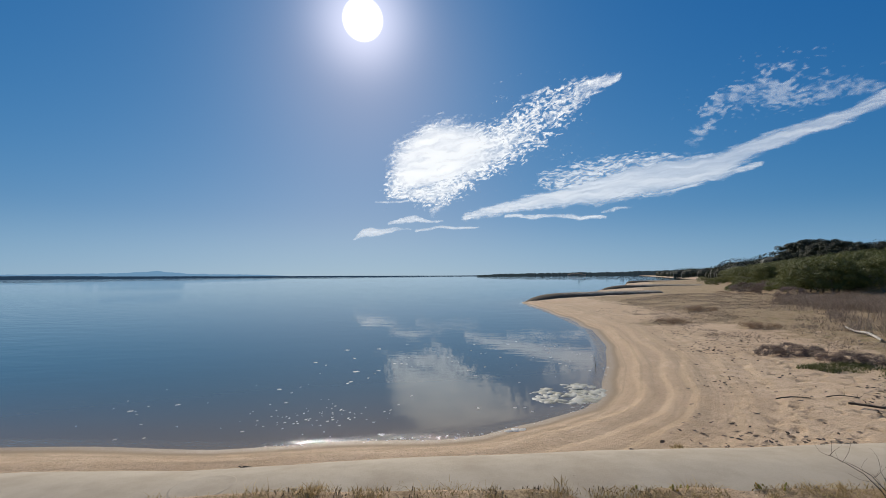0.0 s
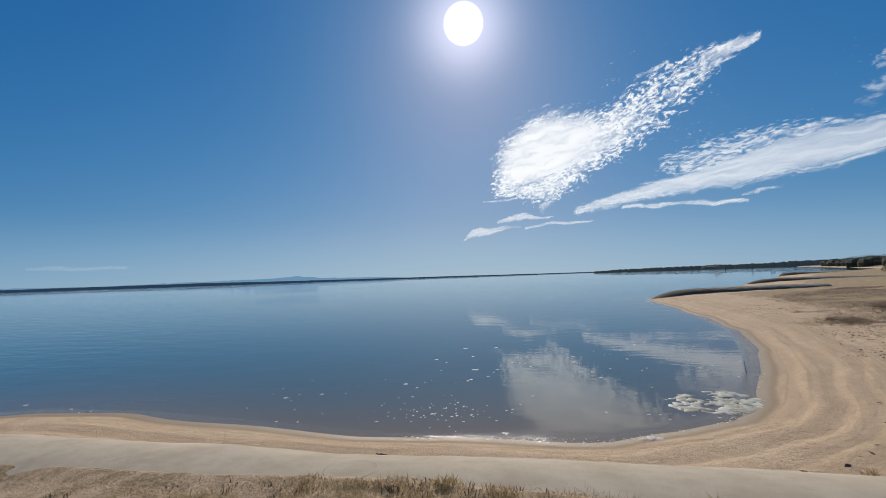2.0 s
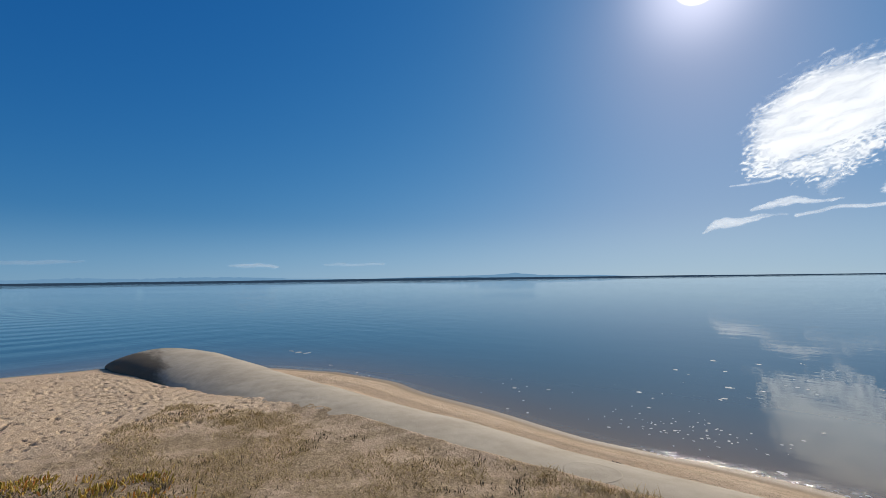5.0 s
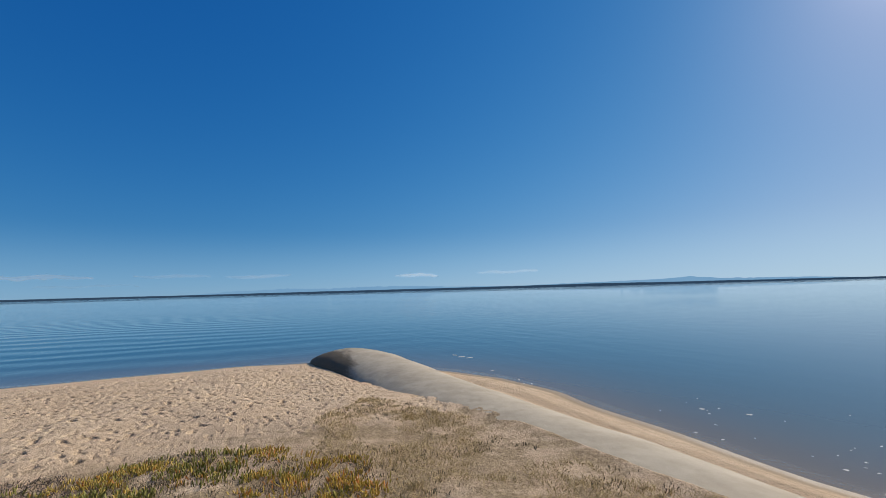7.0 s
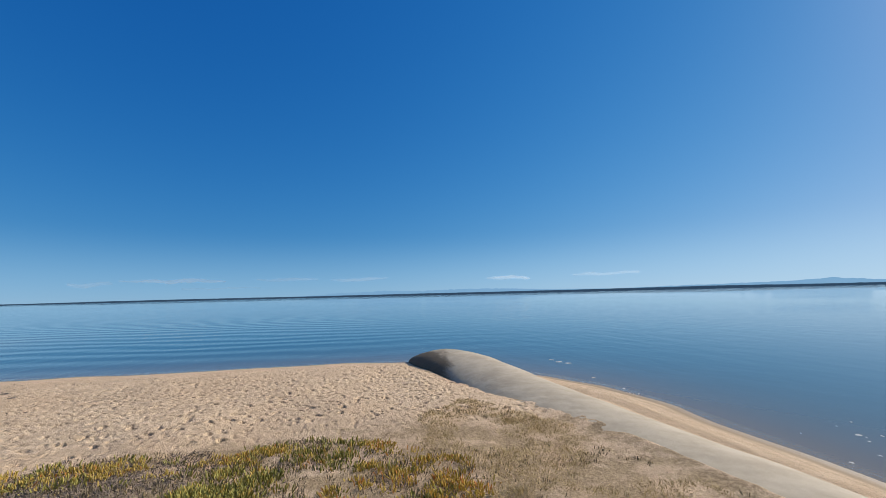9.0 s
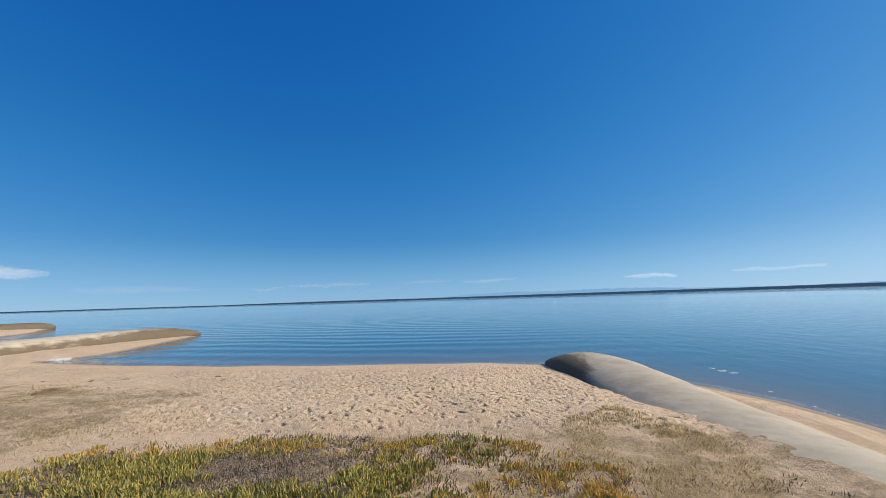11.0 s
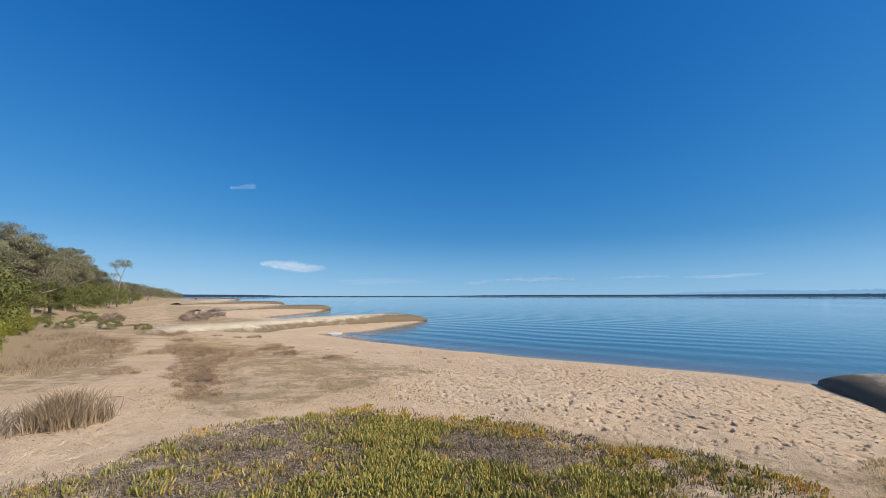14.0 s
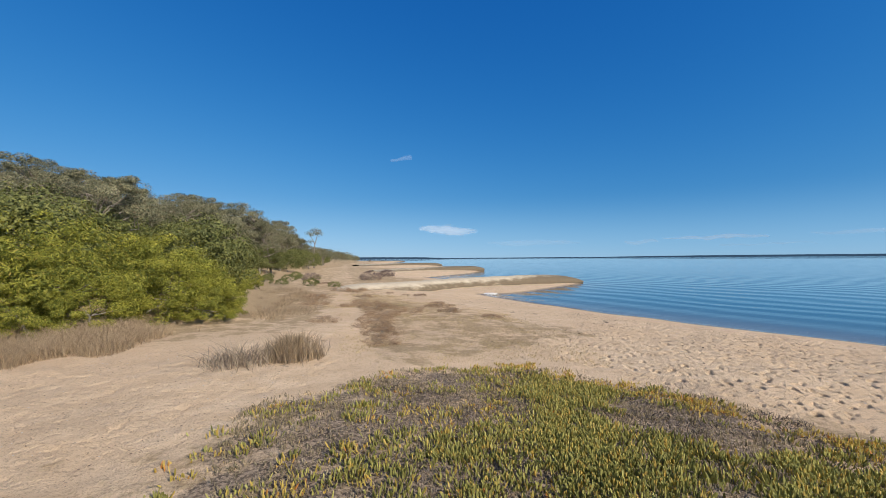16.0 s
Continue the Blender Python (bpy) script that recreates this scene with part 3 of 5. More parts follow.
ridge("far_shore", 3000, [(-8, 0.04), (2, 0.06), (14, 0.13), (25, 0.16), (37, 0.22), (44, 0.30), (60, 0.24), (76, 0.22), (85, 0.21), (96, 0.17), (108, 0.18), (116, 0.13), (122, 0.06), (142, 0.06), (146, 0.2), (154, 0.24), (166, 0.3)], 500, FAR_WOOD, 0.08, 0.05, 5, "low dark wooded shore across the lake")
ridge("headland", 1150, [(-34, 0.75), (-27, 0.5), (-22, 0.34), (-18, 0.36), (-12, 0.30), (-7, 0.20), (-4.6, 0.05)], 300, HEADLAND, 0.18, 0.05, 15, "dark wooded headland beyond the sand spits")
ridge("clay_bank", 1146, [(-18.8, 0.05), (-18.2, 0.22), (-17.0, 0.2), (-16.5, 0.05)], 12, CLIFF, 0.2, 0.03, 17, "pale orange clay bank on the headland")
ridge("distant_hills", 4300, [(20, 0.15), (24, 0.36), (29, 0.42), (31.5, 0.5), (34.3, 0.82), (38, 0.58), (42, 0.52), (47, 0.42), (55, 0.25), (63, 0.38), (69, 0.66), (76, 0.66), (80, 0.52), (85, 0.70), (91, 0.48), (95, 0.25), (98, 0.1)], 300, haze_glow_material(), 0.1, 0.12, 25, "hazy blue hills far beyond the lake")


# ---- clouds ----
def layered_noise(u, v, seed, layers=4):
    total, amp = 0.0, 0.5
    for k in range(layers):
        total = total + amp * value_noise(u * 2.03 ** k + 7 * k, v * 2.03 ** k + 3 * k, seed + k)
        amp *= 0.5
    return total / (1 - 0.5 ** layers)


def cloud(strokes, mat, label, solid, grain=(0.62, 0.30), tilt=20.0, seed=0, step=0.09):
    """A sheet of cloud high over the lake. strokes: lists of rows with azimuth, elevation, half width in degrees,
    body (how dense, 0..1) and fleck (0 smooth, 1 broken into small flakes). grain: a flake's length and height in degrees."""
    rows = np.concatenate([np.array(st)[:, :3] for st in strokes])
    pad = rows[:, 2].max() * 1.3 + 0.4
    az = np.arange(rows[:, 0].min() - pad, rows[:, 0].max() + pad, step)
    el = np.arange(max(rows[:, 1].min() - pad, 0.5), rows[:, 1].max() + pad, step)
    A, E = np.meshgrid(az, el)
    c = math.cos(radians(float(rows[:, 1].mean())))
    U = A * c
    wu = U + (layered_noise(U * 0.5, E * 0.8, seed + 1) - 0.5) * 1.5
    wv = E + (layered_noise(U * 0.5 + 40, E * 0.8, seed + 5) - 0.5) * 1.0
    core, fleck = np.full(A.shape, -9.0), np.zeros(A.shape)
    for st in strokes:
        sp = smooth_line(st, 0.3)
        for (a0, e0, h0, b0, f0), (a1, e1, h1, b1, f1) in zip(sp, sp[1:]):
            near = (np.abs(U - a0 * c) < h0 * 1.7 + 1.2) & (np.abs(E - e0) < h0 * 1.7 + 1.2)
            if not near.any():
                continue
            u, v = (0.55 * wu + 0.45 * U)[near], (0.55 * wv + 0.45 * E)[near]
            ex, ey = (a1 - a0) * c, e1 - e0
            t = np.clip(((u - a0 * c) * ex + (v - e0) * ey) / (ex * ex + ey * ey + 1e-9), 0, 1)
            d = np.hypot(u - a0 * c - t * ex, v - e0 - t * ey) / np.maximum(h0 + (h1 - h0) * t, 0.05)
            val = (b0 + (b1 - b0) * t) * np.clip(1.25 - d ** 2, -1.5, 1.0)
            won = val > core[near]
            core[near] = np.where(won, val, core[near])
            fleck[near] = np.where(won, f0 + (f1 - f0) * t, fleck[near])
    a = radians(tilt)
    fu, fv = (wu * math.cos(a) - wv * math.sin(a)) / grain[0], (wu * math.sin(a) + wv * math.cos(a)) / grain[1]
    flake = 0.62 * value_noise(fu, fv, seed + 11) + 0.38 * value_noise(fu * 2.1 + 5, fv * 2.1, seed + 12)
    rows_of = value_noise(fu * 0.3, fv * 0.42, seed + 15)
    streak = layered_noise(fu * 0.16, fv * 0.5, seed + 13)
    rim = 1 - sstep(0.35, 1.0, core)
    dens = core + (flake - 0.5) * (2.1 * fleck * (0.4 + 0.6 * rim) + 0.6 * rim) + (rows_of - 0.5) * 0.6 * fleck + (streak - 0.5) * (1.5 * (1 - fleck) * (0.15 + 0.85 * rim) + 0.25)
    thick = solid * sstep(-0.1, 1.3, dens) * (0.92 + 0.3 * (streak - 0.5)) * (1 - 0.25 * fleck * sstep(0.6, 0.35, flake))
    shade = np.clip(0.45 * sstep(0.75, 1.3, dens) * sstep(0.62, 0.38, streak) + 0.5 * (0.5 - flake) * fleck, 0, 1)
    th = thick.ravel()
    faces = grid_faces(len(el), len(az))
    faces = faces[(th[faces] > 0.012).any(1)]
    used = np.unique(faces)
    remap = np.zeros(th.size, dtype=np.int64)
    remap[used] = np.arange(len(used))
    ra, re = np.radians(A.ravel()[used]), np.radians(E.ravel()[used])
    pts = np.stack([-np.sin(ra) * np.cos(re), np.cos(ra) * np.cos(re), np.sin(re)], -1) * 4100.0
    ob = new("cloud", mesh_of("cloud", pts, remap[faces][:, ::-1], mat, True))
    value_attribute(ob.data, "thick", th[used])
    value_attribute(ob.data, "shade", shade.ravel()[used])
    return tagged(ob, label, "cloud", "clouds in the sky", "structure")


CLOUD_BIG = cloud_material("cloud", 0.26)
CLOUD_LOW = cloud_material("cloud away from the sun", 0.2)
cloud([[(5.9, 12.3, 1.6, 0.8, 0.8), (3.4, 14.6, 3.6, 1.1, 0.25), (0.8, 16.2, 4.4, 1.15, 0.1), (-2.6, 16.8, 3.9, 1.1, 0.2), (-6.4, 17.2, 2.9, 0.9, 0.7), (-10.0, 18.4, 2.6, 0.72, 1.0), (-13.8, 20.6, 2.3, 0.6, 1.0), (-17.6, 22.6, 1.6, 0.62, 0.7), (-20.4, 23.5, 1.0, 0.7, 0.2), (-23.6, 24.2, 0.4, 0.6, 0.0)],
       [(7.0, 11.2, 0.8, 0.6, 1.0), (4.2, 11.6, 1.5, 0.85, 0.8), (1.4, 11.6, 2.0, 0.9, 0.9), (-1.6, 13.0, 2.1, 0.85, 0.9), (-4.4, 14.8, 2.0, 0.75, 1.0), (-7.8, 15.6, 1.6, 0.66, 1.0)],
       [(-11.4, 23.1, 0.25, 0.45, 0.2), (-14.4, 23.8, 0.2, 0.4, 0.2)]],
      CLOUD_BIG, "bright white cloud with a smooth head and a tail of flakes", 0.97, (0.38, 0.20), 12.0, 900, 0.07)
cloud([[(-3.2, 8.1, 0.6, 0.85, 0.5), (-7.4, 8.9, 0.8, 0.9, 0.3), (-12.8, 9.9, 1.0, 1.0, 0.1), (-18.6, 10.6, 1.5, 1.05, 0.05), (-24.1, 11.5, 1.9, 1.0, 0.05), (-29.1, 11.9, 2.0, 1.0, 0.05), (-33.2, 12.3, 1.5, 0.95, 0.0), (-36.0, 13.3, 1.0, 0.9, 0.0), (-40.4, 14.4, 0.8, 0.85, 0.0), (-44.8, 15.4, 0.7, 0.85, 0.0), (-48.5, 16.6, 0.7, 0.8, 0.0), (-54.0, 17.6, 0.9, 0.8, 0.1), (-59.0, 18.4, 0.7, 0.6, 0.3)],
       [(-14.4, 12.6, 1.0, 0.5, 1.0), (-18.4, 12.8, 1.7, 0.62, 1.0), (-23.4, 13.3, 1.5, 0.68, 0.9), (-28.0, 13.4, 0.9, 0.7, 0.7), (-33.0, 13.2, 0.5, 0.7, 0.3)],
       [(-8.6, 8.0, 0.2, 0.8, 0.2), (-15.0, 7.8, 0.3, 0.8, 0.2), (-21.4, 7.3, 0.2, 0.7, 0.2)], [(-21.0, 8.1, 0.12, 0.6, 0.1), (-24.6, 8.5, 0.14, 0.5, 0.1)], [(-29.0, 10.0, 0.3, 0.7, 0.1), (-37.6, 11.9, 0.3, 0.6, 0.0)]],
      CLOUD_BIG, "long white streak of cloud with flakes along its upper edge", 0.72, (0.62, 0.18), 3.0, 930, 0.07)
cloud([[(-32.6, 18.6, 0.7, 0.6, 1.0), (-35.4, 19.1, 1.3, 0.66, 1.0), (-38.4, 19.2, 1.6, 0.66, 1.0), (-41.0, 18.4, 1.3, 0.5, 0.9), (-44.0, 18.2, 0.8, 0.42, 0.6), (-46.8, 17.4, 0.5, 0.4, 0.5)], [(-38.6, 21.2, 0.6, 0.3, 1.0), (-41.6, 20.6, 0.5, 0.3, 0.9)],
       [(-31.6, 15.7, 0.8, 0.42, 0.3), (-33.6, 17.4, 0.5, 0.42, 0.8)]], CLOUD_BIG, "thin flecked patch of high cloud", 0.34, (0.5, 0.27), -8.0, 950, 0.07)
cloud([[(12.2, 4.9, 0.12, 0.7, 0.0), (10.6, 5.9, 0.5, 1.0, 0.2), (8.6, 6.0, 0.5, 1.05, 0.1), (6.6, 6.4, 0.25, 0.8, 0.3), (4.6, 6.5, 0.15, 0.6, 0.3)], [(7.4, 7.1, 0.15, 0.7, 0.3), (4.4, 7.7, 0.42, 0.95, 0.3), (2.4, 7.6, 0.2, 0.8, 0.3), (0.0, 7.5, 0.12, 0.5, 0.3)],
       [(3.8, 6.3, 0.22, 0.85, 0.3), (0.6, 6.7, 0.2, 0.85, 0.2), (-4.9, 6.7, 0.1, 0.6, 0.2)], [(9.2, 9.9, 0.1, 0.6, 0.3), (4.7, 10.3, 0.15, 0.6, 0.3)], [(1.2, 8.8, 0.5, 0.32, 0.2), (-0.2, 10.4, 0.5, 0.34, 0.2)]],
      CLOUD_BIG, "small ragged white clouds low over the lake", 0.6, (0.7, 0.2), 6.0, 960, 0.06)
cloud([[(145.6, 4.2, 0.3, 0.6, 0.0), (143.2, 4.0, 0.6, 0.95, 0.0), (141.2, 3.8, 0.7, 1.0, 0.0), (138.0, 3.6, 0.25, 0.6, 0.0)]], CLOUD_LOW, "small soft white cloud over the far shore", 0.55, (0.9, 0.4), 0.0, 970, 0.06)
cloud([[(149.6, 13.1, 0.2, 0.6, 0.2), (146.8, 13.7, 0.25, 0.6, 0.1)]], CLOUD_LOW, "tiny wisp of high cloud", 0.2, (0.9, 0.3), 10.0, 975, 0.06)
for i, (a0, a1, el, half, solid) in enumerate(((71.2, 65.5, 2.1, 0.32, 0.42), (114.8, 104.6, 2.25, 0.24, 0.45), (101.2, 93.6, 2.45, 0.22, 0.3), (92.0, 84.8, 2.35, 0.24, 0.34), (136.5, 124.5, 2.0, 0.35, 0.16), (119, 115.5, 1.95, 0.2, 0.24), (109, 101, 1.4, 0.12, 0.2), (60, 52, 2.2, 0.22, 0.18))):
    cloud([[(a0, el, 0.12, 0.6, 0.1), (a0 + (a1 - a0) * 0.35, el - 0.03, half, 0.9, 0.1), (a0 + (a1 - a0) * 0.75, el + 0.05, half * 0.9, 0.9, 0.1), (a1, el, 0.1, 0.6, 0.1)]], CLOUD_LOW, "faint low strip of cloud near the horizon", solid, (1.2, 0.2), 0.0, 980 + 9 * i, 0.06)


# ---- plants: building blocks ----
def leaf_quads(centres, size, rng, upright=0.0, slim=0.45, outs=None):
    """A small pointed leaf (four corners) at each centre; outs: the way that the leaves face."""
    n = len(centres)
    along = rng.normal(size=(n, 3))
    along[:, 2] += upright
    along /= np.linalg.norm(along, axis=1)[:, None]
    face = rng.normal(size=(n, 3)) * (1.0 if outs is None else 0.45)
    if outs is not None:
        face += outs + np.array([0, 0, 0.25])
    side = np.cross(along, face)
    side /= np.linalg.norm(side, axis=1)[:, None] + 1e-9
    if outs is not None:
        along = np.cross(face / (np.linalg.norm(face, axis=1)[:, None] + 1e-9), side)
    s = (size * rng.uniform(0.6, 1.35, n))[:, None]
    a, b = centres - along * s * 0.5, centres + along * s * 0.5
    m = centres + along * s * 0.05
    v = np.stack([a, m + side * s * slim * 0.5, b, m - side * s * slim * 0.5], 1).reshape(-1, 3)
    return v, np.arange(4 * n).reshape(n, 4)


def blades(roots, height, width, rng, lean=0.35, bend=0.3):
    """Grass blades: two-piece tapered strips that rise from the roots."""
    n = len(roots)
    h = (height * rng.uniform(0.5, 1.25, n))[:, None]
    a = rng.uniform(0, 2 * np.pi, n)
    out = np.stack([np.cos(a), np.sin(a), np.zeros(n)], 1) * (lean * rng.uniform(0.1, 1.0, n))[:, None]
    up = np.array([0, 0, 1.0])
    mid = roots + (up + out) * h * 0.55
    tip = roots + (up * (1 - bend * 0.3) + out * (1 + bend * 2)) * h
    b = rng.uniform(0, np.pi, n)
    wv = np.stack([np.cos(b), np.sin(b), np.zeros(n)], 1) * (width * rng.uniform(0.6, 1.3, n))[:, None]
    v = np.stack([roots - wv, roots + wv, mid + wv * 0.8, mid - wv * 0.8, tip + wv * 0.15, tip - wv * 0.15], 1).reshape(-1, 3)
    i = np.arange(n)[:, None] * 6
    f = np.concatenate([i + np.array([0, 1, 2, 3]), i + np.array([3, 2, 4, 5])])
    return v, f


def limb(points, r0, r1, sides=7):
    """A tapered limb along the points."""
    p = smooth_line(points, 0.25) if len(points) > 2 else np.array(points, dtype=float)
    k = len(p)
    rad = np.linspace(r0, r1, k)
    t = np.gradient(p, axis=0)
    t /= np.linalg.norm(t, axis=1)[:, None] + 1e-9
    ref = np.where(np.abs(t[:, 2:3]) > 0.9, np.array([[1.0, 0, 0]]), np.array([[0, 0, 1.0]]))
    u = np.cross(t, ref)
    u /= np.linalg.norm(u, axis=1)[:, None] + 1e-9
    w2 = np.cross(t, u)
    ang = np.linspace(0, 2 * np.pi, sides, endpoint=False)
    v = p[:, None, :] + rad[:, None, None] * (u[:, None, :] * np.cos(ang)[None, :, None] + w2[:, None, :] * np.sin(ang)[None, :, None])
    return v.reshape(-1, 3), grid_faces(k, sides, True)


def joined(pieces):
    vs, fs, o = [], [], 0
    for v, f in pieces:
        vs.append(v)
        fs.append(f + o)
        o += len(v)
    return np.concatenate(vs), np.concatenate(fs)


def crown_points(rng, clumps, per, rx, ry, rz, cz, spread, low=-0.35, shell=0.75):
    """Leaf places: rounded clumps over an uneven dome."""
    d = rng.normal(size=(clumps, 3))
    d /= np.linalg.norm(d, axis=1)[:, None]
    d = d[d[:, 2] > low]
    k = len(d)
    rr = rng.uniform(shell, 1.0, k)[:, None]
    flat = np.hypot(d[:, 0], d[:, 1])[:, None] + 1e-6
    d = np.where(d[:, 2:3] < 0, np.concatenate([d[:, :2] / flat * np.sqrt(np.maximum(flat, 0.55)), d[:, 2:3]], 1), d)
    c = d * rr * np.array([rx, ry, rz]) + np.array([0, 0, cz])
    sz = rng.uniform(0.65, 1.3, k)
    q = rng.normal(size=(k, per, 3))
    q /= np.linalg.norm(q, axis=2)[:, :, None]
    q *= rng.uniform(0.25, 1.0, (k, per, 1)) ** 0.5
    pts = c[:, None, :] + q * (spread * sz)[:, None, None] * np.array([1, 1, 0.62])
    return pts.reshape(-1, 3), c, (q + 0.35 * d[:, None, :]).reshape(-1, 3)


def tree(name, seed, height, rx, rz, clumps, per, leaf, mat, label, category="tree", spread=0.4, low=-0.35, trunk=0.14, slim=0.45, shell=0.75):
    """A tree or shrub: trunk and limbs, and a crown of leaves in clumps."""
    rng = np.random.default_rng(seed)
    root = new(name)
    cz = height - rz
    pts, centres, outs = crown_points(rng, clumps, per, rx, rx * rng.uniform(0.85, 1.1), rz, cz, spread, low, shell)
    keep = pts[:, 2] > 0.02
    v, f = leaf_quads(pts[keep], leaf, rng, 0.3, slim, outs[keep])
    part_np("crown", v, f, mat, root)
    lean = rng.normal(size=2) * 0.12 * height
    fork = np.array([lean[0] * 0.5, lean[1] * 0.5, max(cz - rz * 0.3, height * 0.25)])
    pieces = [limb([(0, 0, -0.15), tuple(fork * 0.5 + np.append(rng.normal(size=2) * 0.08, 0)), tuple(fork)], trunk, trunk * 0.65)]
    for c in centres[rng.permutation(len(centres))[:9]]:
        m = (fork + c) / 2 + rng.normal(size=3) * 0.15 * rx
        pieces.append(limb([tuple(fork), tuple(fork + (m - fork) * 0.85), tuple(fork + (c - fork) * (0.6 if low < -0.5 else 0.85))], trunk * 0.5, trunk * 0.08, 5))
    v, f = joined(pieces)
    part_np("trunk", v, f, BARK, root, "", True)
    return tagged(root, label, category)


def height_at(x, y):
    return float(ground(np.array([x]), np.array([y]))[0])


def set_down(ob, x, y, turn=0.0, size=1.0, sink=0.03, tall=1.0):
    ob.matrix_world = pose(x, y, height_at(x, y) - sink, 0, 0, turn)
    ob.scale = (size, size, size * tall)
    return ob


def scatter_things(makers, spots, group):
    """Copies of the makers' things at the spots (x, y, turn, size); the first of each kind is used as it is."""
    used = set()
    for i, (x, y, turn, size) in enumerate(spots):
        src = makers[i % len(makers)]
        if src.name not in used:
            used.add(src.name)
            ob = src
        else:
            ob = copy_thing(src, pose(0, 0, 0))
        set_down(ob, x, y, turn, size, 0.34 * size if src.name.startswith("shrub") else 0.03)
        tagged(ob, group=group)


# ---- green shrubs in front of the wooded bank ----
shrubs = [tree("shrub", 100 + i, 2.5, 1.75, 1.2, 120, 210, 0.085, LEAF_SHRUB, "dense bright green coastal shrub beside dry reeds", "shrub", 0.30, -0.8, 0.05, 0.26, 0.62) for i in range(3)]
scatter_things(shrubs, [(-1.9, -12.6, 70, 0.5), (-2.3, -13.4, 160, 0.55), (-1.2, -13.4, 20, 0.85), (0.3, -12.6, 200, 0.55), (1.5, -12.8, 10, 0.6), (3.2, -12.8, 300, 0.6), (0.6, -13.9, 140, 1.05), (2.6, -14.2, 250, 1.02), (4.6, -14.0, 80, 0.9), (-1.6, -15.9, 190, 0.8), (-0.8, -16.9, 60, 1.05), (1.6, -16.8, 310, 1.2),
                        (-3.6, -19.6, 10, 0.5), (6.6, -13.2, 30, 0.8), (4.4, -16.6, 100, 1.1), (-4.6, -23.0, 200, 0.55), (-1.6, -19.6, 120, 1.0), (-6.0, -27.0, 45, 0.6)], "green shrubs along the bank")

# ---- the wood on the bank ----
trees = [tree("tree", 200 + i, h - 0.4, rx, rz, c, 400, 0.095, LEAF_TREE, lab, "tree", 0.52, -0.1, 0.13, 0.45, 0.65)
         for i, (h, rx, rz, c, lab) in enumerate([(5.0, 2.4, 1.5, 32, "grey-green coastal tree with a spreading crown"), (5.8, 2.2, 1.7, 34, "grey-green coastal tree with pale crooked limbs"), (4.2, 2.5, 1.3, 30, "low wind-shaped grey-green tree"), (4.8, 2.0, 1.6, 28, "olive coastal tree with an open crown")])]
scrubs = [tree("bush", 240 + i, 2.5, 1.9, 1.2, 80, 190, 0.09, LEAF_MID, "olive-green scrub bush on the bank", "bush", 0.45, -0.7, 0.06, 0.5) for i in range(2)]
backlit_trees = [tree("dark_tree", 260 + i, h, rx, rz, c, 420, 0.12, LEAF_BACKLIT, lab, "tree", 0.6, -0.35, 0.14, 0.55)
              for i, (h, rx, rz, c, lab) in enumerate([(5.0, 2.7, 1.8, 50, "green rounded tree on the wooded hill, coloured dark as backlit"), (5.2, 2.5, 2.0, 52, "dense tree against the sky on the hill, coloured dark as backlit")])]


def bank_spots(count, along, out_lo, out_hi, size_lo, size_hi, seed):
    """Places up the wooded bank: along the toe line between two of its corners."""
    r = np.random.default_rng(seed)
    pts = np.array(along, dtype=float)
    seg = np.linalg.norm(np.diff(pts, axis=0), axis=1)
    cum = np.concatenate([[0], np.cumsum(seg)])
    res = []
    for t in (np.arange(count) + r.uniform(0, 1, count)) / count * cum[-1]:
        i = min(np.searchsorted(cum, t, side="right") - 1, len(seg) - 1)
        p = pts[i] + (pts[i + 1] - pts[i]) * (t - cum[i]) / seg[i]
        dv = (pts[i + 1] - pts[i]) / seg[i]
        inland = np.array([-dv[1], dv[0]])
        q = p + inland * r.uniform(out_lo, out_hi)
        res.append((q[0], q[1], r.uniform(0, 360), r.uniform(size_lo, size_hi)))
    return res


SKYLINE = [(-60, 4.0), (-46.7, 3.1), (-45.7, 2.8), (-43.3, 3.3), (-40.8, 3.6), (-37.5, 2.7), (-36.7, 1.5), (-32, 1.1), (-29, 1.2), (-26, 0.4), (0, 0.3),
           (153, 0.3), (156, 0.7), (161, 2.0), (163, 4.2), (166, 4.6), (168, 6.2), (174, 7.1), (178, 7.3), (182, 8.9), (187, 9.6), (190, 10), (240, 10)]


def grown(spots, full, lo, hi, seed):
    """Sizes for the spots, so that the wind-cut skyline of the wood stays as even as it is."""
    r = np.random.default_rng(seed)
    line = np.array(SKYLINE)
    res = []
    for x, y, turn, _ in spots:
        az = math.degrees(math.atan2(-x, y))
        az = az + 360 if az < -120 else az
        room = math.hypot(x, y) * math.tan(radians(float(np.interp(az, line[:, 0], line[:, 1])))) + EYE - height_at(x, y)
        size = room / full * r.uniform(0.84, 1.0)
        if size > 0.3:
            res.append((x, y, turn, min(max(size, lo), hi) if size > lo else size))
    return res


WEST_BANK = [(12, -8), (7, -12), (0, -13.5), (-4, -16), (-6.5, -27), (-11, -43), (-25, -70)]
WEST_FAR = [(-11, -43), (-42, -100), (-105, -220), (-160, -330)]
EAST_BANK = [(200, 310), (130, 205), (68, 98), (40, 50), (31, 31), (22, 9)]
NEAR_BANK, MID_BANK = [(14, -7), (7, -12), (0, -13.5), (-4, -16)], [(-4, -16), (-6.5, -27), (-11, -43), (-25, -70)]
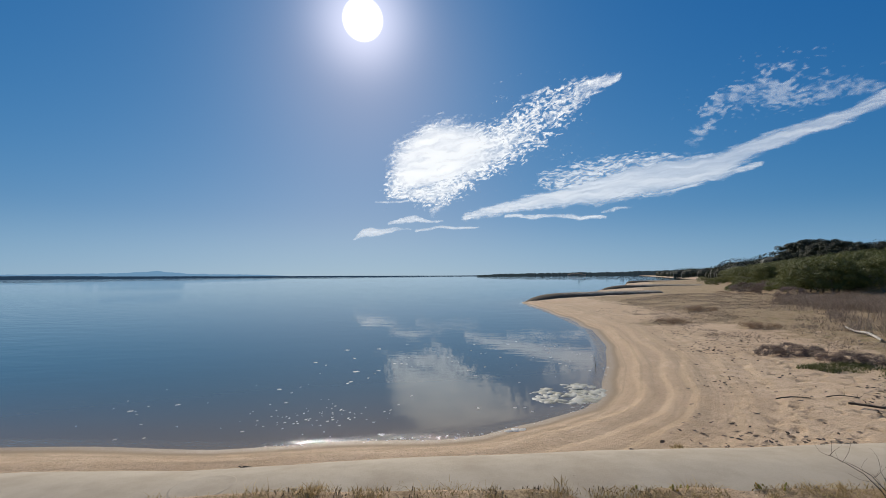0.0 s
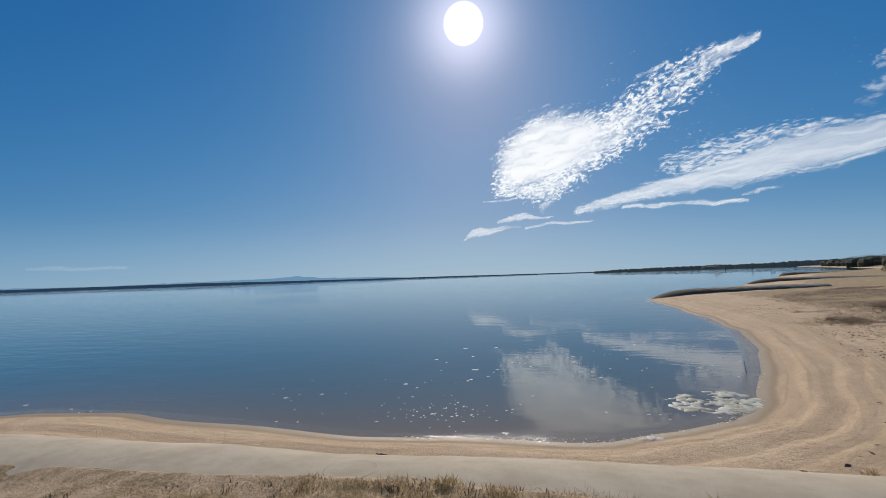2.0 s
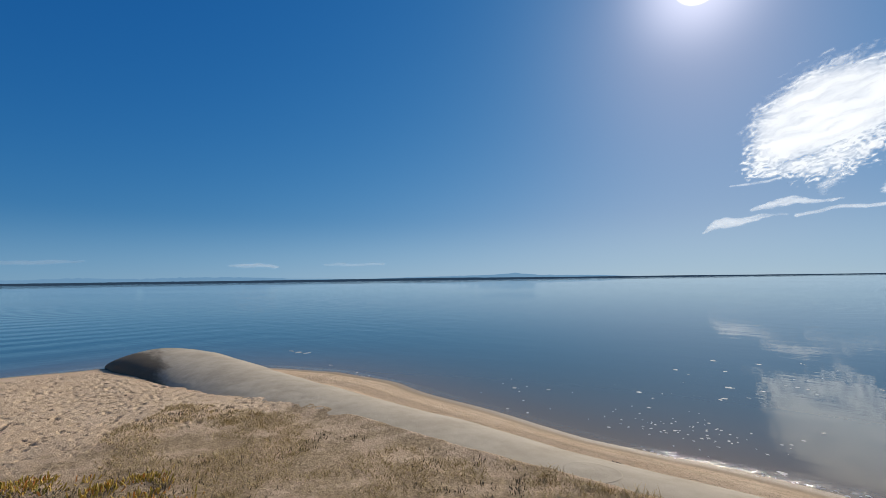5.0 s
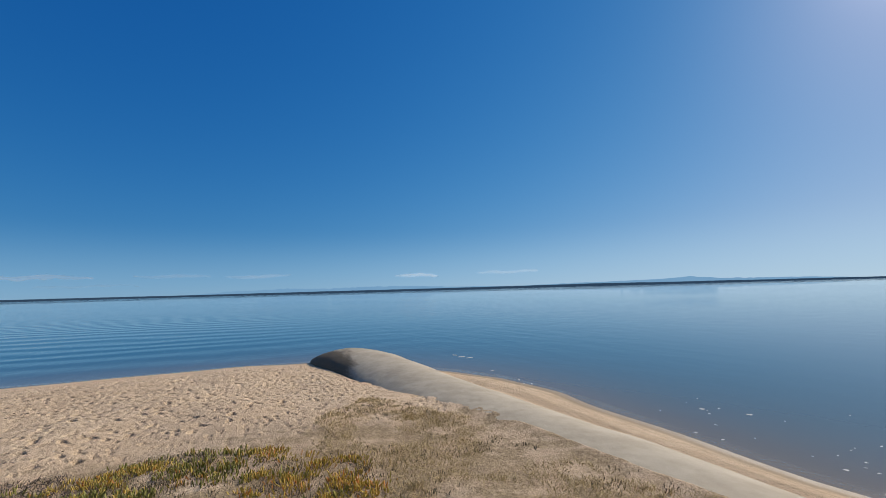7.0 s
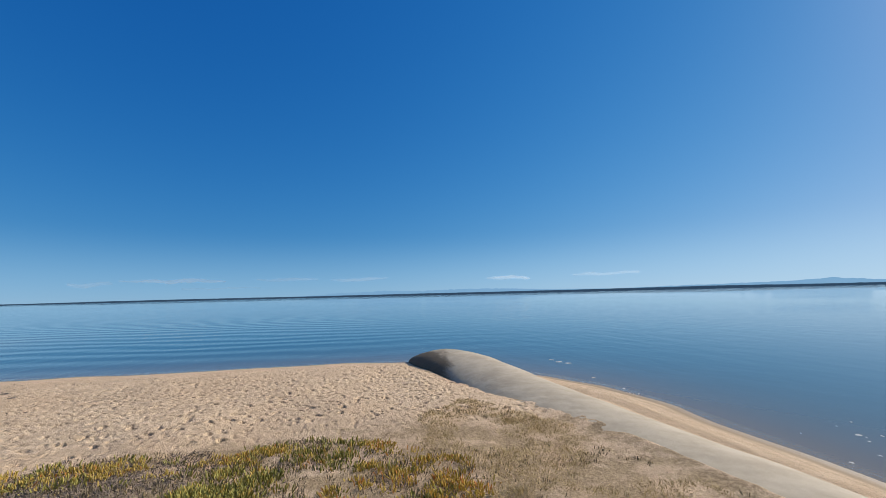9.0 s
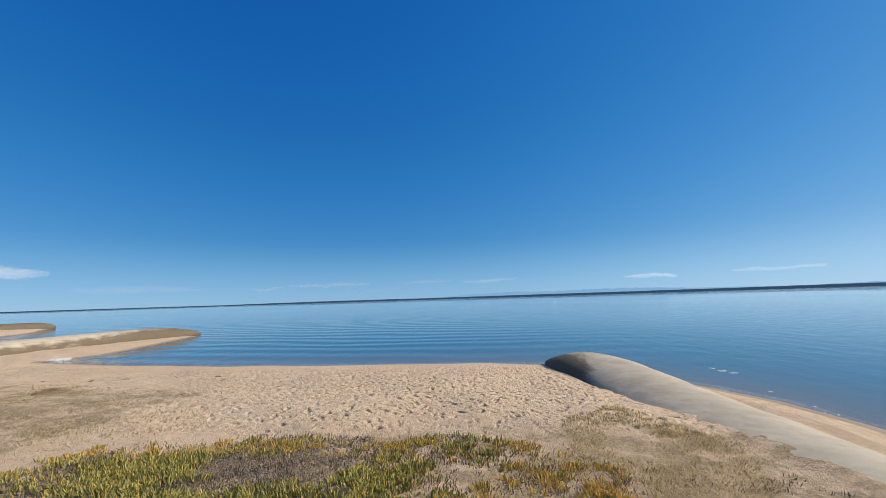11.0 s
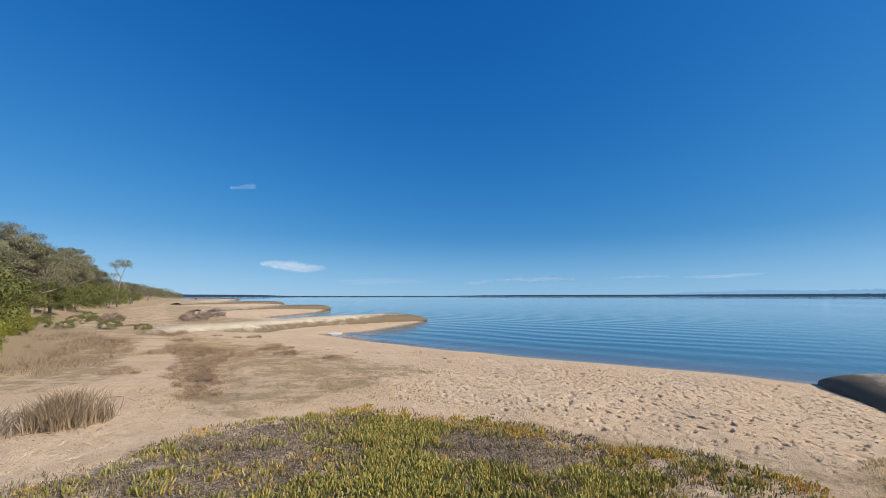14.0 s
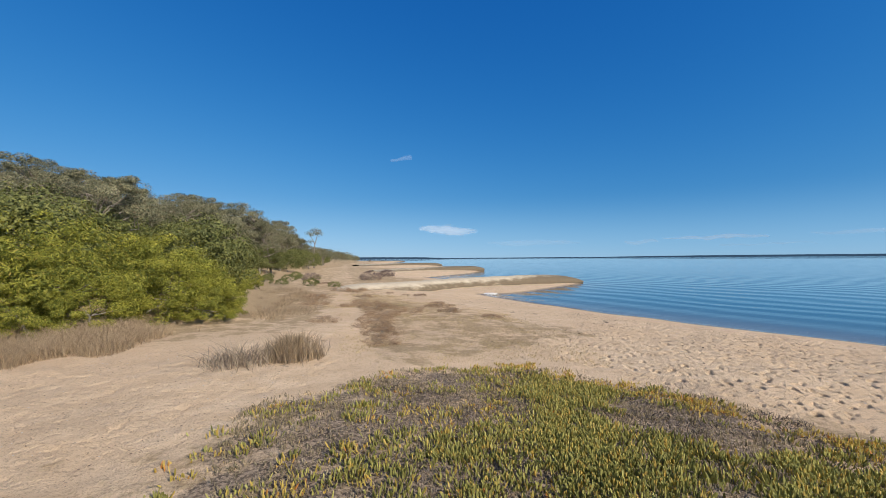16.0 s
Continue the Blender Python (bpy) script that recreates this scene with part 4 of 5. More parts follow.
scatter_things(scrubs, grown(bank_spots(30, WEST_BANK, 2.5, 9, 1, 1, 301) + bank_spots(64, EAST_BANK[2:5], -2.0, 4, 1, 1, 305) + bank_spots(60, EAST_BANK[2:5], 4, 12, 1, 1, 308) + bank_spots(16, WEST_FAR[:2], 0, 6, 1, 1, 306), 2.9, 0.5, 1.15, 307), "scrub on the bank")
scatter_things(trees, grown(bank_spots(22, NEAR_BANK, 6, 12, 1, 1, 311) + bank_spots(26, NEAR_BANK, 12, 24, 1, 1, 312) + bank_spots(48, MID_BANK, 4, 11, 1, 1, 316) + bank_spots(56, MID_BANK, 11, 26, 1, 1, 317)
               + bank_spots(24, WEST_FAR[:3], 3, 20, 1, 1, 313) + bank_spots(44, WEST_FAR[:2], 1, 9, 1, 1, 320), 4.85, 0.55, 1.5, 318), "trees on the bank")
scatter_things(backlit_trees, grown(bank_spots(70, EAST_BANK[2:5], 9, 22, 1, 1, 314) + bank_spots(70, EAST_BANK[2:5], 22, 50, 1, 1, 315), 5.2, 0.55, 1.5, 319), "trees on the eastern hill")


def far_wood(name, line, count, out_hi, seed, label, mat, tall=1.0, core=True):
    """Tree tops far along the bank, too many to count: a rounded dark core in each, with leaves over it."""
    r = np.random.default_rng(seed)
    vs, cores, o = [], [], 0
    ang = np.linspace(0, 2 * np.pi, 8, endpoint=False)
    for x, y, _, s in bank_spots(count, line, 0, out_hi, 0.8 * tall, 1.3 * tall, seed):
        h = height_at(x, y)
        d = r.normal(size=(430, 3))
        d[:, 2] = np.abs(d[:, 2]) - 0.45
        d /= np.linalg.norm(d, axis=1)[:, None]
        vs.append(d * np.array([3.6, 3.6, 2.3]) * s * r.uniform(0.86, 1.06, 430)[:, None] + np.array([x, y, h + 2.2 * s]))
        ring = [np.stack([x + np.cos(ang) * 2.7 * s * k, y + np.sin(ang) * 2.7 * s * k, np.full(8, h + 0.85 * z9 * s)], 1) for k, z9 in ((0.9, -0.6), (1.0, 2.2), (0.75, 3.5), (0.3, 4.2))]
        if core:
            cores.append((np.concatenate(ring), grid_faces(4, 8, True)))
    v, f = joined([leaf_quads(np.concatenate(vs), 0.34, r, 0.0, 0.7)] + cores)
    ob = new(name, mesh_of(name, v, f, mat))
    return tagged(ob, label, "woodland", kind="stuff")


far_wood("far_trees_west", WEST_FAR[1:], 130, 40, 321, "distant dark trees along the curving shore", LEAF_TREE, 0.8, core=False)
far_wood("far_trees_east", EAST_BANK[:3], 330, 70, 322, "distant trees on the low headland, coloured dark as backlit", LEAF_BACKLIT)
far_wood("far_trees_point", [(420, 620), (200, 310)], 160, 60, 323, "distant trees along the far beach, coloured dark as backlit", LEAF_BACKLIT)
far_wood("far_trees_shore", [(330, 660), (215, 400), (150, 262)], 130, 50, 324, "low wood behind the far beach, coloured dark as backlit", LEAF_BACKLIT, 1.25)

# lone gum tree that stands above the bank
lone = new("gum_tree")
r = np.random.default_rng(5)
pieces = [limb([(0, 0, -0.3), (0.2, 0, 2.5), (-0.1, 0.1, 5.2)], 0.16, 0.09), limb([(-0.1, 0.1, 5.0), (0.6, 0.2, 6.2), (1.2, 0, 7.2)], 0.08, 0.03), limb([(-0.1, 0.1, 5.0), (-0.5, 0, 6.4), (-0.8, 0.2, 7.6)], 0.08, 0.03), limb([(0.0, 0, 3.6), (0.7, 0, 4.6), (1.0, 0.1, 5.3)], 0.05, 0.02)]
part_np("trunk", *joined(pieces), BARK, lone, "pale bare trunk", True)
cl = np.array([(1.2, 0, 7.3), (0.7, 0.2, 6.9), (-0.8, 0.2, 7.8), (-0.4, 0, 7.4), (1.0, 0.1, 5.5), (-1.1, 0, 7.2), (0.2, 0.1, 7.9)])
part_np("crown", *leaf_quads((cl[:, None, :] + r.normal(size=(7, 110, 3)) * np.array([0.38, 0.38, 0.2])).reshape(-1, 3), 0.24, r, 0, 0.4), LEAF_TREE, lone)
tagged(lone, "tall thin gum tree with sparse crown above the scrub", "tree")
set_down(lone, -27.0, -72.5, 0, 0.85)


# low bushes at the foot of the wood
low_bushes = [tree("low_bush", 270 + i, 0.9, 0.9, 0.5, 50, 150, 0.05, LEAF_MID, "low olive bush on the sand below the wood", "bush", 0.22, -0.6, 0.03, 0.5) for i in range(2)]
scatter_things(low_bushes, bank_spots(14, MID_BANK[1:3], -5.0, 1.0, 0.35, 0.7, 331) + bank_spots(14, EAST_BANK[2:5], -7.0, -2.0, 0.8, 1.6, 332), "low bushes below the wood")


# ---- dry reeds, tussocks and low heath ----
def stuff_blades(name, pts, height, width, mat, label, category, seed, lean=0.35, bend=0.3):
    rg = np.random.default_rng(seed)
    z = ground(pts[:, 0], pts[:, 1])
    v, f = blades(np.stack([pts[:, 0], pts[:, 1], z - 0.01], 1), height, width, rg, lean, bend)
    ob = new(name, mesh_of(name, v, f, mat))
    return tagged(ob, label, category, kind="stuff")


def in_poly(x, y, poly):
    inside = np.zeros(x.shape, dtype=bool)
    for (ax, ay), (bx, by) in zip(poly, poly[1:] + poly[:1]):
        inside ^= ((ay > y) != (by > y)) & (x < (bx - ax) * (y - ay) / ((by - ay) + 1e-12) + ax)
    return inside


def sown(poly, count, seed, thin=None, fray=0.0):
    """Points over a patch of the plan; thin(x, y) gives the chance to keep each."""
    rg = np.random.default_rng(seed)
    p = np.array(poly)
    x, y = rg.uniform(p[:, 0].min(), p[:, 0].max(), count), rg.uniform(p[:, 1].min(), p[:, 1].max(), count)
    wx2 = x + (value_noise(x * 1.7, y * 1.7, seed) - 0.5) * fray
    wy2 = y + (value_noise(x * 1.7 + 9, y * 1.7 + 4, seed + 1) - 0.5) * fray
    keep = in_poly(wx2, wy2, poly)
    if thin is not None:
        keep &= rg.uniform(0, 1, count) < thin(x, y)
    return np.stack([x[keep], y[keep]], 1)


def patchy(scale, lo, hi, seed):
    return lambda x, y: sstep(lo, hi, 0.6 * value_noise(x * scale, y * scale, seed) + 0.4 * value_noise(x * scale * 2.7, y * scale * 2.7, seed + 1))


REEDS = [(1.6, -8.7), (0.55, -9.3), (-0.2, -9.7), (-1.0, -10.4), (-1.6, -11.2), (-1.0, -12.3), (0.5, -12.6), (3.0, -12.6), (5.5, -11.5), (4.5, -9.0)]
stuff_blades("dry_reeds", sown(REEDS, 52000, 401, patchy(1.5, 0.2, 0.65, 402), 1.0), 0.30, 0.0032, REED, "pale dry reeds at the foot of the shrubs", "reeds", 403, 0.75, 0.3)
MAUVE = leaf_material("mauve-grey dead reed", (0.20, 0.15, 0.112), (0.46, 0.36, 0.275), (0.62, 0.5, 0.4), 0.25, 0.9)
EAST_REEDS = [(13.6, 13.2), (15, 11.2), (22, 15), (27, 22), (28, 29), (23, 30), (18, 21)]
stuff_blades("dead_reeds", sown(EAST_REEDS, 70000, 411, patchy(0.6, 0.3, 0.6, 412), 2.0), 0.5, 0.006, MAUVE, "grey dead reeds at the back of the beach", "reeds", 413, 0.9, 0.4)
MID_REEDS = [(-2.6, -13.2), (-3.6, -12.4), (-6.2, -15.0), (-8.0, -22), (-9, -28), (-7.0, -26), (-5.2, -18)]
stuff_blades("dry_sedge", sown(MID_REEDS, 26000, 421, patchy(0.8, 0.4, 0.62, 422), 1.5), 0.17, 0.005, REED, "brown dry sedge along the path", "sedge", 423, 0.9, 0.4)


def tussock(name, seed, width, height, count, mats, label, category="tussock", lean=0.5):
    """A tuft of blades, with a tangle of grey twigs where the plant has died back."""
    rg = np.random.default_rng(seed)
    root = new(name)
    p = rg.normal(size=(count, 2)) * width * 0.22
    p = p[np.hypot(p[:, 0], p[:, 1]) < width * 0.5]
    h = height * (1.1 - 0.9 * np.hypot(p[:, 0], p[:, 1]) / width)
    v, f = blades(np.stack([p[:, 0], p[:, 1], np.full(len(p), -0.02)], 1), h, 0.005 + width * 0.001, rg, lean, 0.25)
    tagged(part_np("grass_blade", v, f, mats[0], root), kind="stuff")
    k = count // 5
    q = rg.normal(size=(k, 3)) * np.array([width * 0.26, width * 0.26, height * 0.2]) + np.array([0, 0, height * 0.22])
    q[:, 2] = np.abs(q[:, 2])
    v, f = leaf_quads(q, height * 0.55, rg, 0.3, 0.035)
    tagged(part_np("twig_tangle", v, f, mats[1], root, "grey dead twigs"), kind="stuff")
    return tagged(root, label, category)


set_down(tussock("tussock", 431, 1.0, 0.46, 1500, (REED, GREYTWIG), "dry brown grass tussock beside the sandy path"), -2.45, -7.25)
set_down(tussock("dead_bush", 432, 1.2, 0.36, 500, (GREYTWIG, GREYTWIG), "low grey dead bush of tangled twigs", "bush", 1.0), -1.65, -7.35)
RISE = [(-8.0, 2.3), (-6.4, 3.0), (-4, 3.3), (-2.2, 3.5), (0, 3.7), (4.5, 3.72), (4.8, 1.0), (1.0, -0.8), (-1.8, 0.6), (-3.6, 1.3), (-5.4, 0.9), (-6.6, 1.2), (-8.0, 2.0)]
small_tufts = [tussock("grass_tuft", 440 + i, 0.5, 0.17, 220, (STRAW, GREYTWIG), "small dry grass tuft", "tuft") for i in range(2)]
scatter_things(small_tufts, [(1.14, 4.78, 0, 0.6), (1.63, 4.72, 40, 0.6), (2.02, 4.75, 80, 0.85), (1.83, 4.74, 10, 0.6), (3.15, 6.1, 60, 0.7), (2.9, 5.6, 0, 0.5), (-0.4, 3.7, 0, 0.7), (0.05, 3.7, 20, 0.8), (0.9, 3.66, 70, 0.7), (-1.0, 3.58, 20, 0.6)] + [(x, y, 40.0 * i, 0.3 + 0.3 * ((i * 7) % 5) / 5) for i, (x, y) in enumerate(sown(RISE, 130, 447, patchy(0.8, 0.4, 0.6, 448)))], "tufts by the groyne")
HEATH = leaf_material("brown heath", (0.26, 0.17, 0.105), (0.52, 0.36, 0.22), None, 0.2)
heath = [tree("heath_clump", 450 + i, 0.15, 0.5, 0.09, 46, 110, 0.032, HEATH, "low brown heath clump on the sand flat", "heath", 0.13, -0.3, 0.012, 0.25) for i in range(2)]
scatter_things(heath, [(-4.5, -8.0, 0, 0.9), (-5.0, -8.9, 40, 1.0), (-5.3, -9.8, 90, 1.1), (-5.9, -10.8, 10, 1.1), (-6.6, -11.8, 50, 1.2), (-7.6, -14.0, 0, 1.3), (-8.1, -12.4, 70, 0.9), (-9.6, -12.2, 20, 0.9), (-7.9, -15.6, 30, 1.4), (-9.8, -10.2, 60, 0.7),
                       (-4.6, -11.4, 0, 0.9), (-7.4, -19.4, 50, 1.3), (-10.8, -24.4, 80, 1.4), (-11.8, -24.0, 10, 1.2), (-6.4, -17.0, 20, 1.2), (12.5, 17.0, 30, 1.4), (10.6, 20.0, 0, 1.5), (14.5, 24, 0, 1.5)]
               + [(x, y, t3, z3) for (x, y), t3, z3 in zip(sown([(9, 15), (13, 14), (24, 28), (30, 44), (20, 44), (13, 26)], 60, 455, patchy(0.25, 0.4, 0.6, 456)), np.arange(300) * 37.0, 0.4 + 0.6 * np.random.default_rng(457).uniform(0, 1, 300))]
               + [(x, y, t3, z3) for (x, y), t3, z3 in zip(sown([(-3.9, -8.6), (-6.5, -7.8), (-10.5, -11), (-14, -20), (-16, -32), (-12, -32), (-8.6, -20), (-5.6, -12)], 100, 458, patchy(0.4, 0.4, 0.6, 459)), np.arange(300) * 53.0, 0.35 + 0.7 * np.random.default_rng(460).uniform(0, 1, 300))], "heath clumps")
DARK_HEATH = leaf_material("dark heath", (0.17, 0.12, 0.10), (0.34, 0.255, 0.20), None, 0.15)
dark_heath = [tree("heath_shrub", 460 + i, 0.44, 0.5, 0.28, 110, 190, 0.022, DARK_HEATH, "low dark heath shrub at the edge of the beach", "heath", 0.11, -0.5, 0.015, 0.3) for i in range(2)]
scatter_things(dark_heath, [(9.05, 12.1, 0, 0.7), (9.35, 11.8, 30, 0.8), (9.7, 11.45, 80, 0.6), (9.5, 10.75, 90, 0.55), (9.7, 10.5, 10, 0.7), (10.0, 10.25, 50, 0.6), (10.2, 9.95, 50, 0.5), (27.0, 38.0, 40, 2.2), (25.4, 31.0, 0, 2.0), (34, 44.3, 70, 2.4), (30.5, 40.5, 10, 1.8), (-18, -34.3, 0, 1.9), (-22.6, -39.4, 60, 1.9), (-13.5, -36.7, 80, 1.5)], "dark heath shrubs")

LOWGREEN = leaf_material("low green grass", (0.09, 0.10, 0.03), (0.24, 0.23, 0.08), None, 0.2)
stuff_blades("green_grass", sown([(8.2, 10.2), (8.9, 9.0), (10.4, 8.6), (10.6, 9.8), (9.4, 10.5)], 9000, 465, patchy(1.2, 0.25, 0.6, 466), 0.6), 0.10, 0.005, LOWGREEN, "low green grass in front of the dark heath", "grass", 467, 0.9, 0.4)
EAST_FLAT = [(8.5, 13.5), (10.2, 11.8), (12.5, 12.5), (17, 17), (24, 27), (28, 37), (22, 40), (14, 34), (11.5, 24), (11, 19)]
stuff_blades("dry_grass_east", sown(EAST_FLAT, 75000, 468, patchy(0.5, 0.27, 0.58, 469), 2.0), 0.08, 0.008, MAUVE, "short brown grass and litter on the back of the beach", "grass", 470, 1.3, 0.5)

# ---- stubble of dry grass on the rise behind the groyne ----
stuff_blades("dry_grass", sown(RISE, 110000, 471, patchy(1.7, 0.38, 0.6, 472), 0.3), 0.055, 0.003, STRAW, "short dry straw-coloured grass on the rise", "grass", 473, 1.1, 0.5)
FLAT = [(-5.4, -5.6), (-6.6, -4.0), (-8.4, -6.0), (-11.5, -11), (-13, -20), (-9, -22), (-5.5, -14), (-3.6, -8.4), (-3.0, -6.2)]
stuff_blades("dry_grass_flat", sown(FLAT, 60000, 475, patchy(0.8, 0.35, 0.7, 476)), 0.045, 0.0045, STRAW, "sparse dry grass on the sandy flat", "grass", 477, 1.2, 0.5)
EDGE = [(-2.2, 3.48), (0, 3.7), (4.0, 3.72), (4.0, 3.45), (0, 3.4), (-2.2, 3.15)]
stuff_blades("edge_grass", sown(EDGE, 17000, 478, patchy(2.2, 0.4, 0.62, 479)), 0.042, 0.003, STRAW, "taller dry grass along the edge of the groyne", "grass", 480, 0.8, 0.4)


# ---- ice plant mat ----
def fingers(pts, outs, height, thick, rg):
    """Fleshy blunt three-sided leaves that stand up from the ground and lean outwards."""
    n = len(pts)
    h = (height * rg.uniform(0.55, 1.3, n))[:, None]
    d = np.concatenate([outs * 0.26 + rg.normal(size=(n, 2)) * 0.2, np.ones((n, 1))], 1)
    d /= np.linalg.norm(d, axis=1)[:, None]
    a = rg.uniform(0, 2 * np.pi, n)
    s = np.cross(d, np.stack([np.cos(a), np.sin(a), np.zeros(n)], 1))
    s /= np.linalg.norm(s, axis=1)[:, None]
    t = np.cross(d, s)
    th = (thick * rg.uniform(0.75, 1.25, n))[:, None]
    rows = []
    for f, w3 in ((0.0, 0.65), (0.5, 1.0), (0.88, 0.72)):
        for k in range(3):
            g = k * 2.094
            rows.append(pts + d * h * f + (s * math.cos(g) + t * math.sin(g)) * th * w3)
    rows.append(pts + d * h)
    v = np.stack(rows, 1).reshape(-1, 3)
    i = np.arange(n)[:, None] * 10
    side = [(r + k, r + (k + 1) % 3, r + 3 + (k + 1) % 3) for r in (0, 3) for k in range(3)] + [(r + k, r + 3 + (k + 1) % 3, r + 3 + k) for r in (0, 3) for k in range(3)]
    tri = np.concatenate([i + np.array(x) for x in side + [(6, 7, 9), (7, 8, 9), (8, 6, 9)]])
    return v, tri


MAT = [(-0.2, -3.0), (-0.55, -4.0), (-1.3, -4.95), (-2.5, -5.5), (-3.45, -5.65), (-4.7, -5.45), (-5.4, -4.5), (-5.75, -2.5), (-6.0, -1.0), (-5.6, 0.5), (-4.6, 1.3), (-3.4, 1.1), (-2.4, 0.4), (-1.5, -0.5), (-0.7, -1.6)]
rg = np.random.default_rng(501)


def ice_plant(name, pts, mat, height, label, seed, k=12, thick=0.0085, spread=0.05):
    """Clumps at the points, each of k leaves or so."""
    r5 = np.random.default_rng(seed)
    size = np.repeat(r5.uniform(0.6, 1.5, len(pts)), k)
    off = r5.normal(size=(len(pts) * k, 2))
    p = np.repeat(pts, k, axis=0) + off * spread * size[:, None]
    keep = r5.uniform(0, 1, len(p)) < 0.45 + 0.4 * size
    p, off, size = p[keep], off[keep], size[keep]
    p3 = np.stack([p[:, 0], p[:, 1], ground(p[:, 0], p[:, 1]) - 0.005], 1)
    v, f = fingers(p3, off, height * (0.75 + 0.25 * size), thick, r5)
    return tagged(new(name, mesh_of(name, v, f, mat, False)), label, "ice plant", kind="stuff")


def spot(x, y, cx, cy, rx, ry):
    return np.exp(-(((x - cx) / rx) ** 2 + ((y - cy) / ry) ** 2))


def edge_near(x, y):
    """1 along the seaward and northern edge of the mat and at its near end, where the leaves have turned."""
    return np.clip(sstep(0.7, 0.1, np.abs(x + 5.75 + 0.05 * y)) * sstep(-6.0, -4.8, y) + sstep(-0.2, 0.6, y) + 0.9 * spot(x, y, -1.35, -3.55, 0.45, 0.5), 0, 1)


def lush(x, y):
    """How thick the green grows: in patches, with dead hollows, thin to the landward side and on the bare sandy corner."""
    a = patchy(1.1, 0.30, 0.46, 505)(x, y) * (0.25 + 0.75 * patchy(3.4, 0.34, 0.5, 508)(x, y))
    thin = 0.05 + 0.95 * sstep(-4.4, -2.9, y - 0.55 * (x + 3.0)) * sstep(-1.0, -2.2, x)
    hollow = 0.95 * spot(x, y, -3.14, -3.75, 0.5, 0.45) + 0.8 * spot(x, y, -4.5, -0.1, 0.9, 0.7) + 0.9 * spot(x, y, -3.7, -1.5, 0.35, 0.3) + 0.6 * patchy(0.9, 0.5, 0.6, 523)(x, y)
    return a * thin * (1 - 0.75 * edge_near(x, y)) * np.clip(1 - hollow, 0, 1) + 0.012


def turned(x, y):
    return edge_near(x, y) * 0.7 * patchy(2.2, 0.40, 0.56, 515)(x, y) * np.clip(1 - 0.8 * spot(x, y, -4.5, -0.1, 0.8, 0.6), 0, 1) + 0.10 * patchy(1.4, 0.48, 0.62, 519)(x, y)


ice_plant("ice_plant", sown(MAT, 13000, 502, lush, 0.7), LEAF_ICE, 0.056, "green ice plant mat of fleshy upright leaves", 503, 18, 0.0072, 0.048)
ice_plant("ice_plant_orange", sown(MAT, 5200, 512, turned, 0.7), LEAF_ICE_RED, 0.048, "orange and yellow ice plant along the sand edge", 513, 16, 0.007, 0.042)
WITHER = leaf_material("withering ice plant", (0.20, 0.16, 0.10), (0.46, 0.37, 0.22), (0.58, 0.42, 0.16), 0.25, 0.93)
ice_plant("withering_ice_plant", sown(MAT, 10000, 541, lambda x, y: (0.35 + 0.65 * patchy(1.1, 0.3, 0.6, 543)(x, y)) * (1 - 0.7 * spot(x, y, -4.5, -0.1, 0.9, 0.7)), 0.9), WITHER, 0.036, "small brown withering ice plant between the green", 544, 6, 0.0038, 0.03)
olive = sown(RISE, 2600, 551, patchy(1.3, 0.5, 0.64, 552))
ice_plant("rise_plants", olive, WITHER, 0.035, "small withering plants among the dry grass on the rise", 553, 6, 0.004, 0.03)
dead = sown(MAT, 36000, 521, lambda x, y: np.clip(patchy(0.9, 0.46, 0.6, 523)(x, y) * sstep(-0.3, -1.4, y) + 0.9 * spot(x, y, -3.14, -3.75, 0.5, 0.45) + 0.8 * spot(x, y, -3.7, -1.5, 0.35, 0.3) + 0.5 * spot(x, y, -4.4, 0.5, 0.3, 0.25), 0, 1))
z = ground(dead[:, 0], dead[:, 1])
v, f = leaf_quads(np.stack([dead[:, 0], dead[:, 1], z + rg.uniform(0.0, 0.03, len(dead))], 1), 0.075, rg, 0.15, 0.09)
DEADSTEM = leaf_material("dead ice plant stem", (0.075, 0.055, 0.047), (0.34, 0.265, 0.215), None, 0.05)
tagged(new("dead_stems", mesh_of("dead_stems", v, f, DEADSTEM)), "purple-grey dead stems between the ice plants", "stems", kind="stuff")
greens = sown([(1.1, 3.6), (1.1, 3.9), (2.6, 3.86), (2.6, 3.56)], 900, 531, lambda x, y: np.exp(-((x - 1.81) / 0.10) ** 2) + 0.5 * np.exp(-((x - 2.3) / 0.12) ** 2) + 0.35 * np.exp(-((x - 1.3) / 0.1) ** 2) + 0.3 * np.exp(-((x - 1.48) / 0.06) ** 2))
ice_plant("ice_plant_tufts", greens[:22], LEAF_ICE, 0.036, "small green ice plant tufts by the groyne", 533, 7, 0.0085, 0.03)


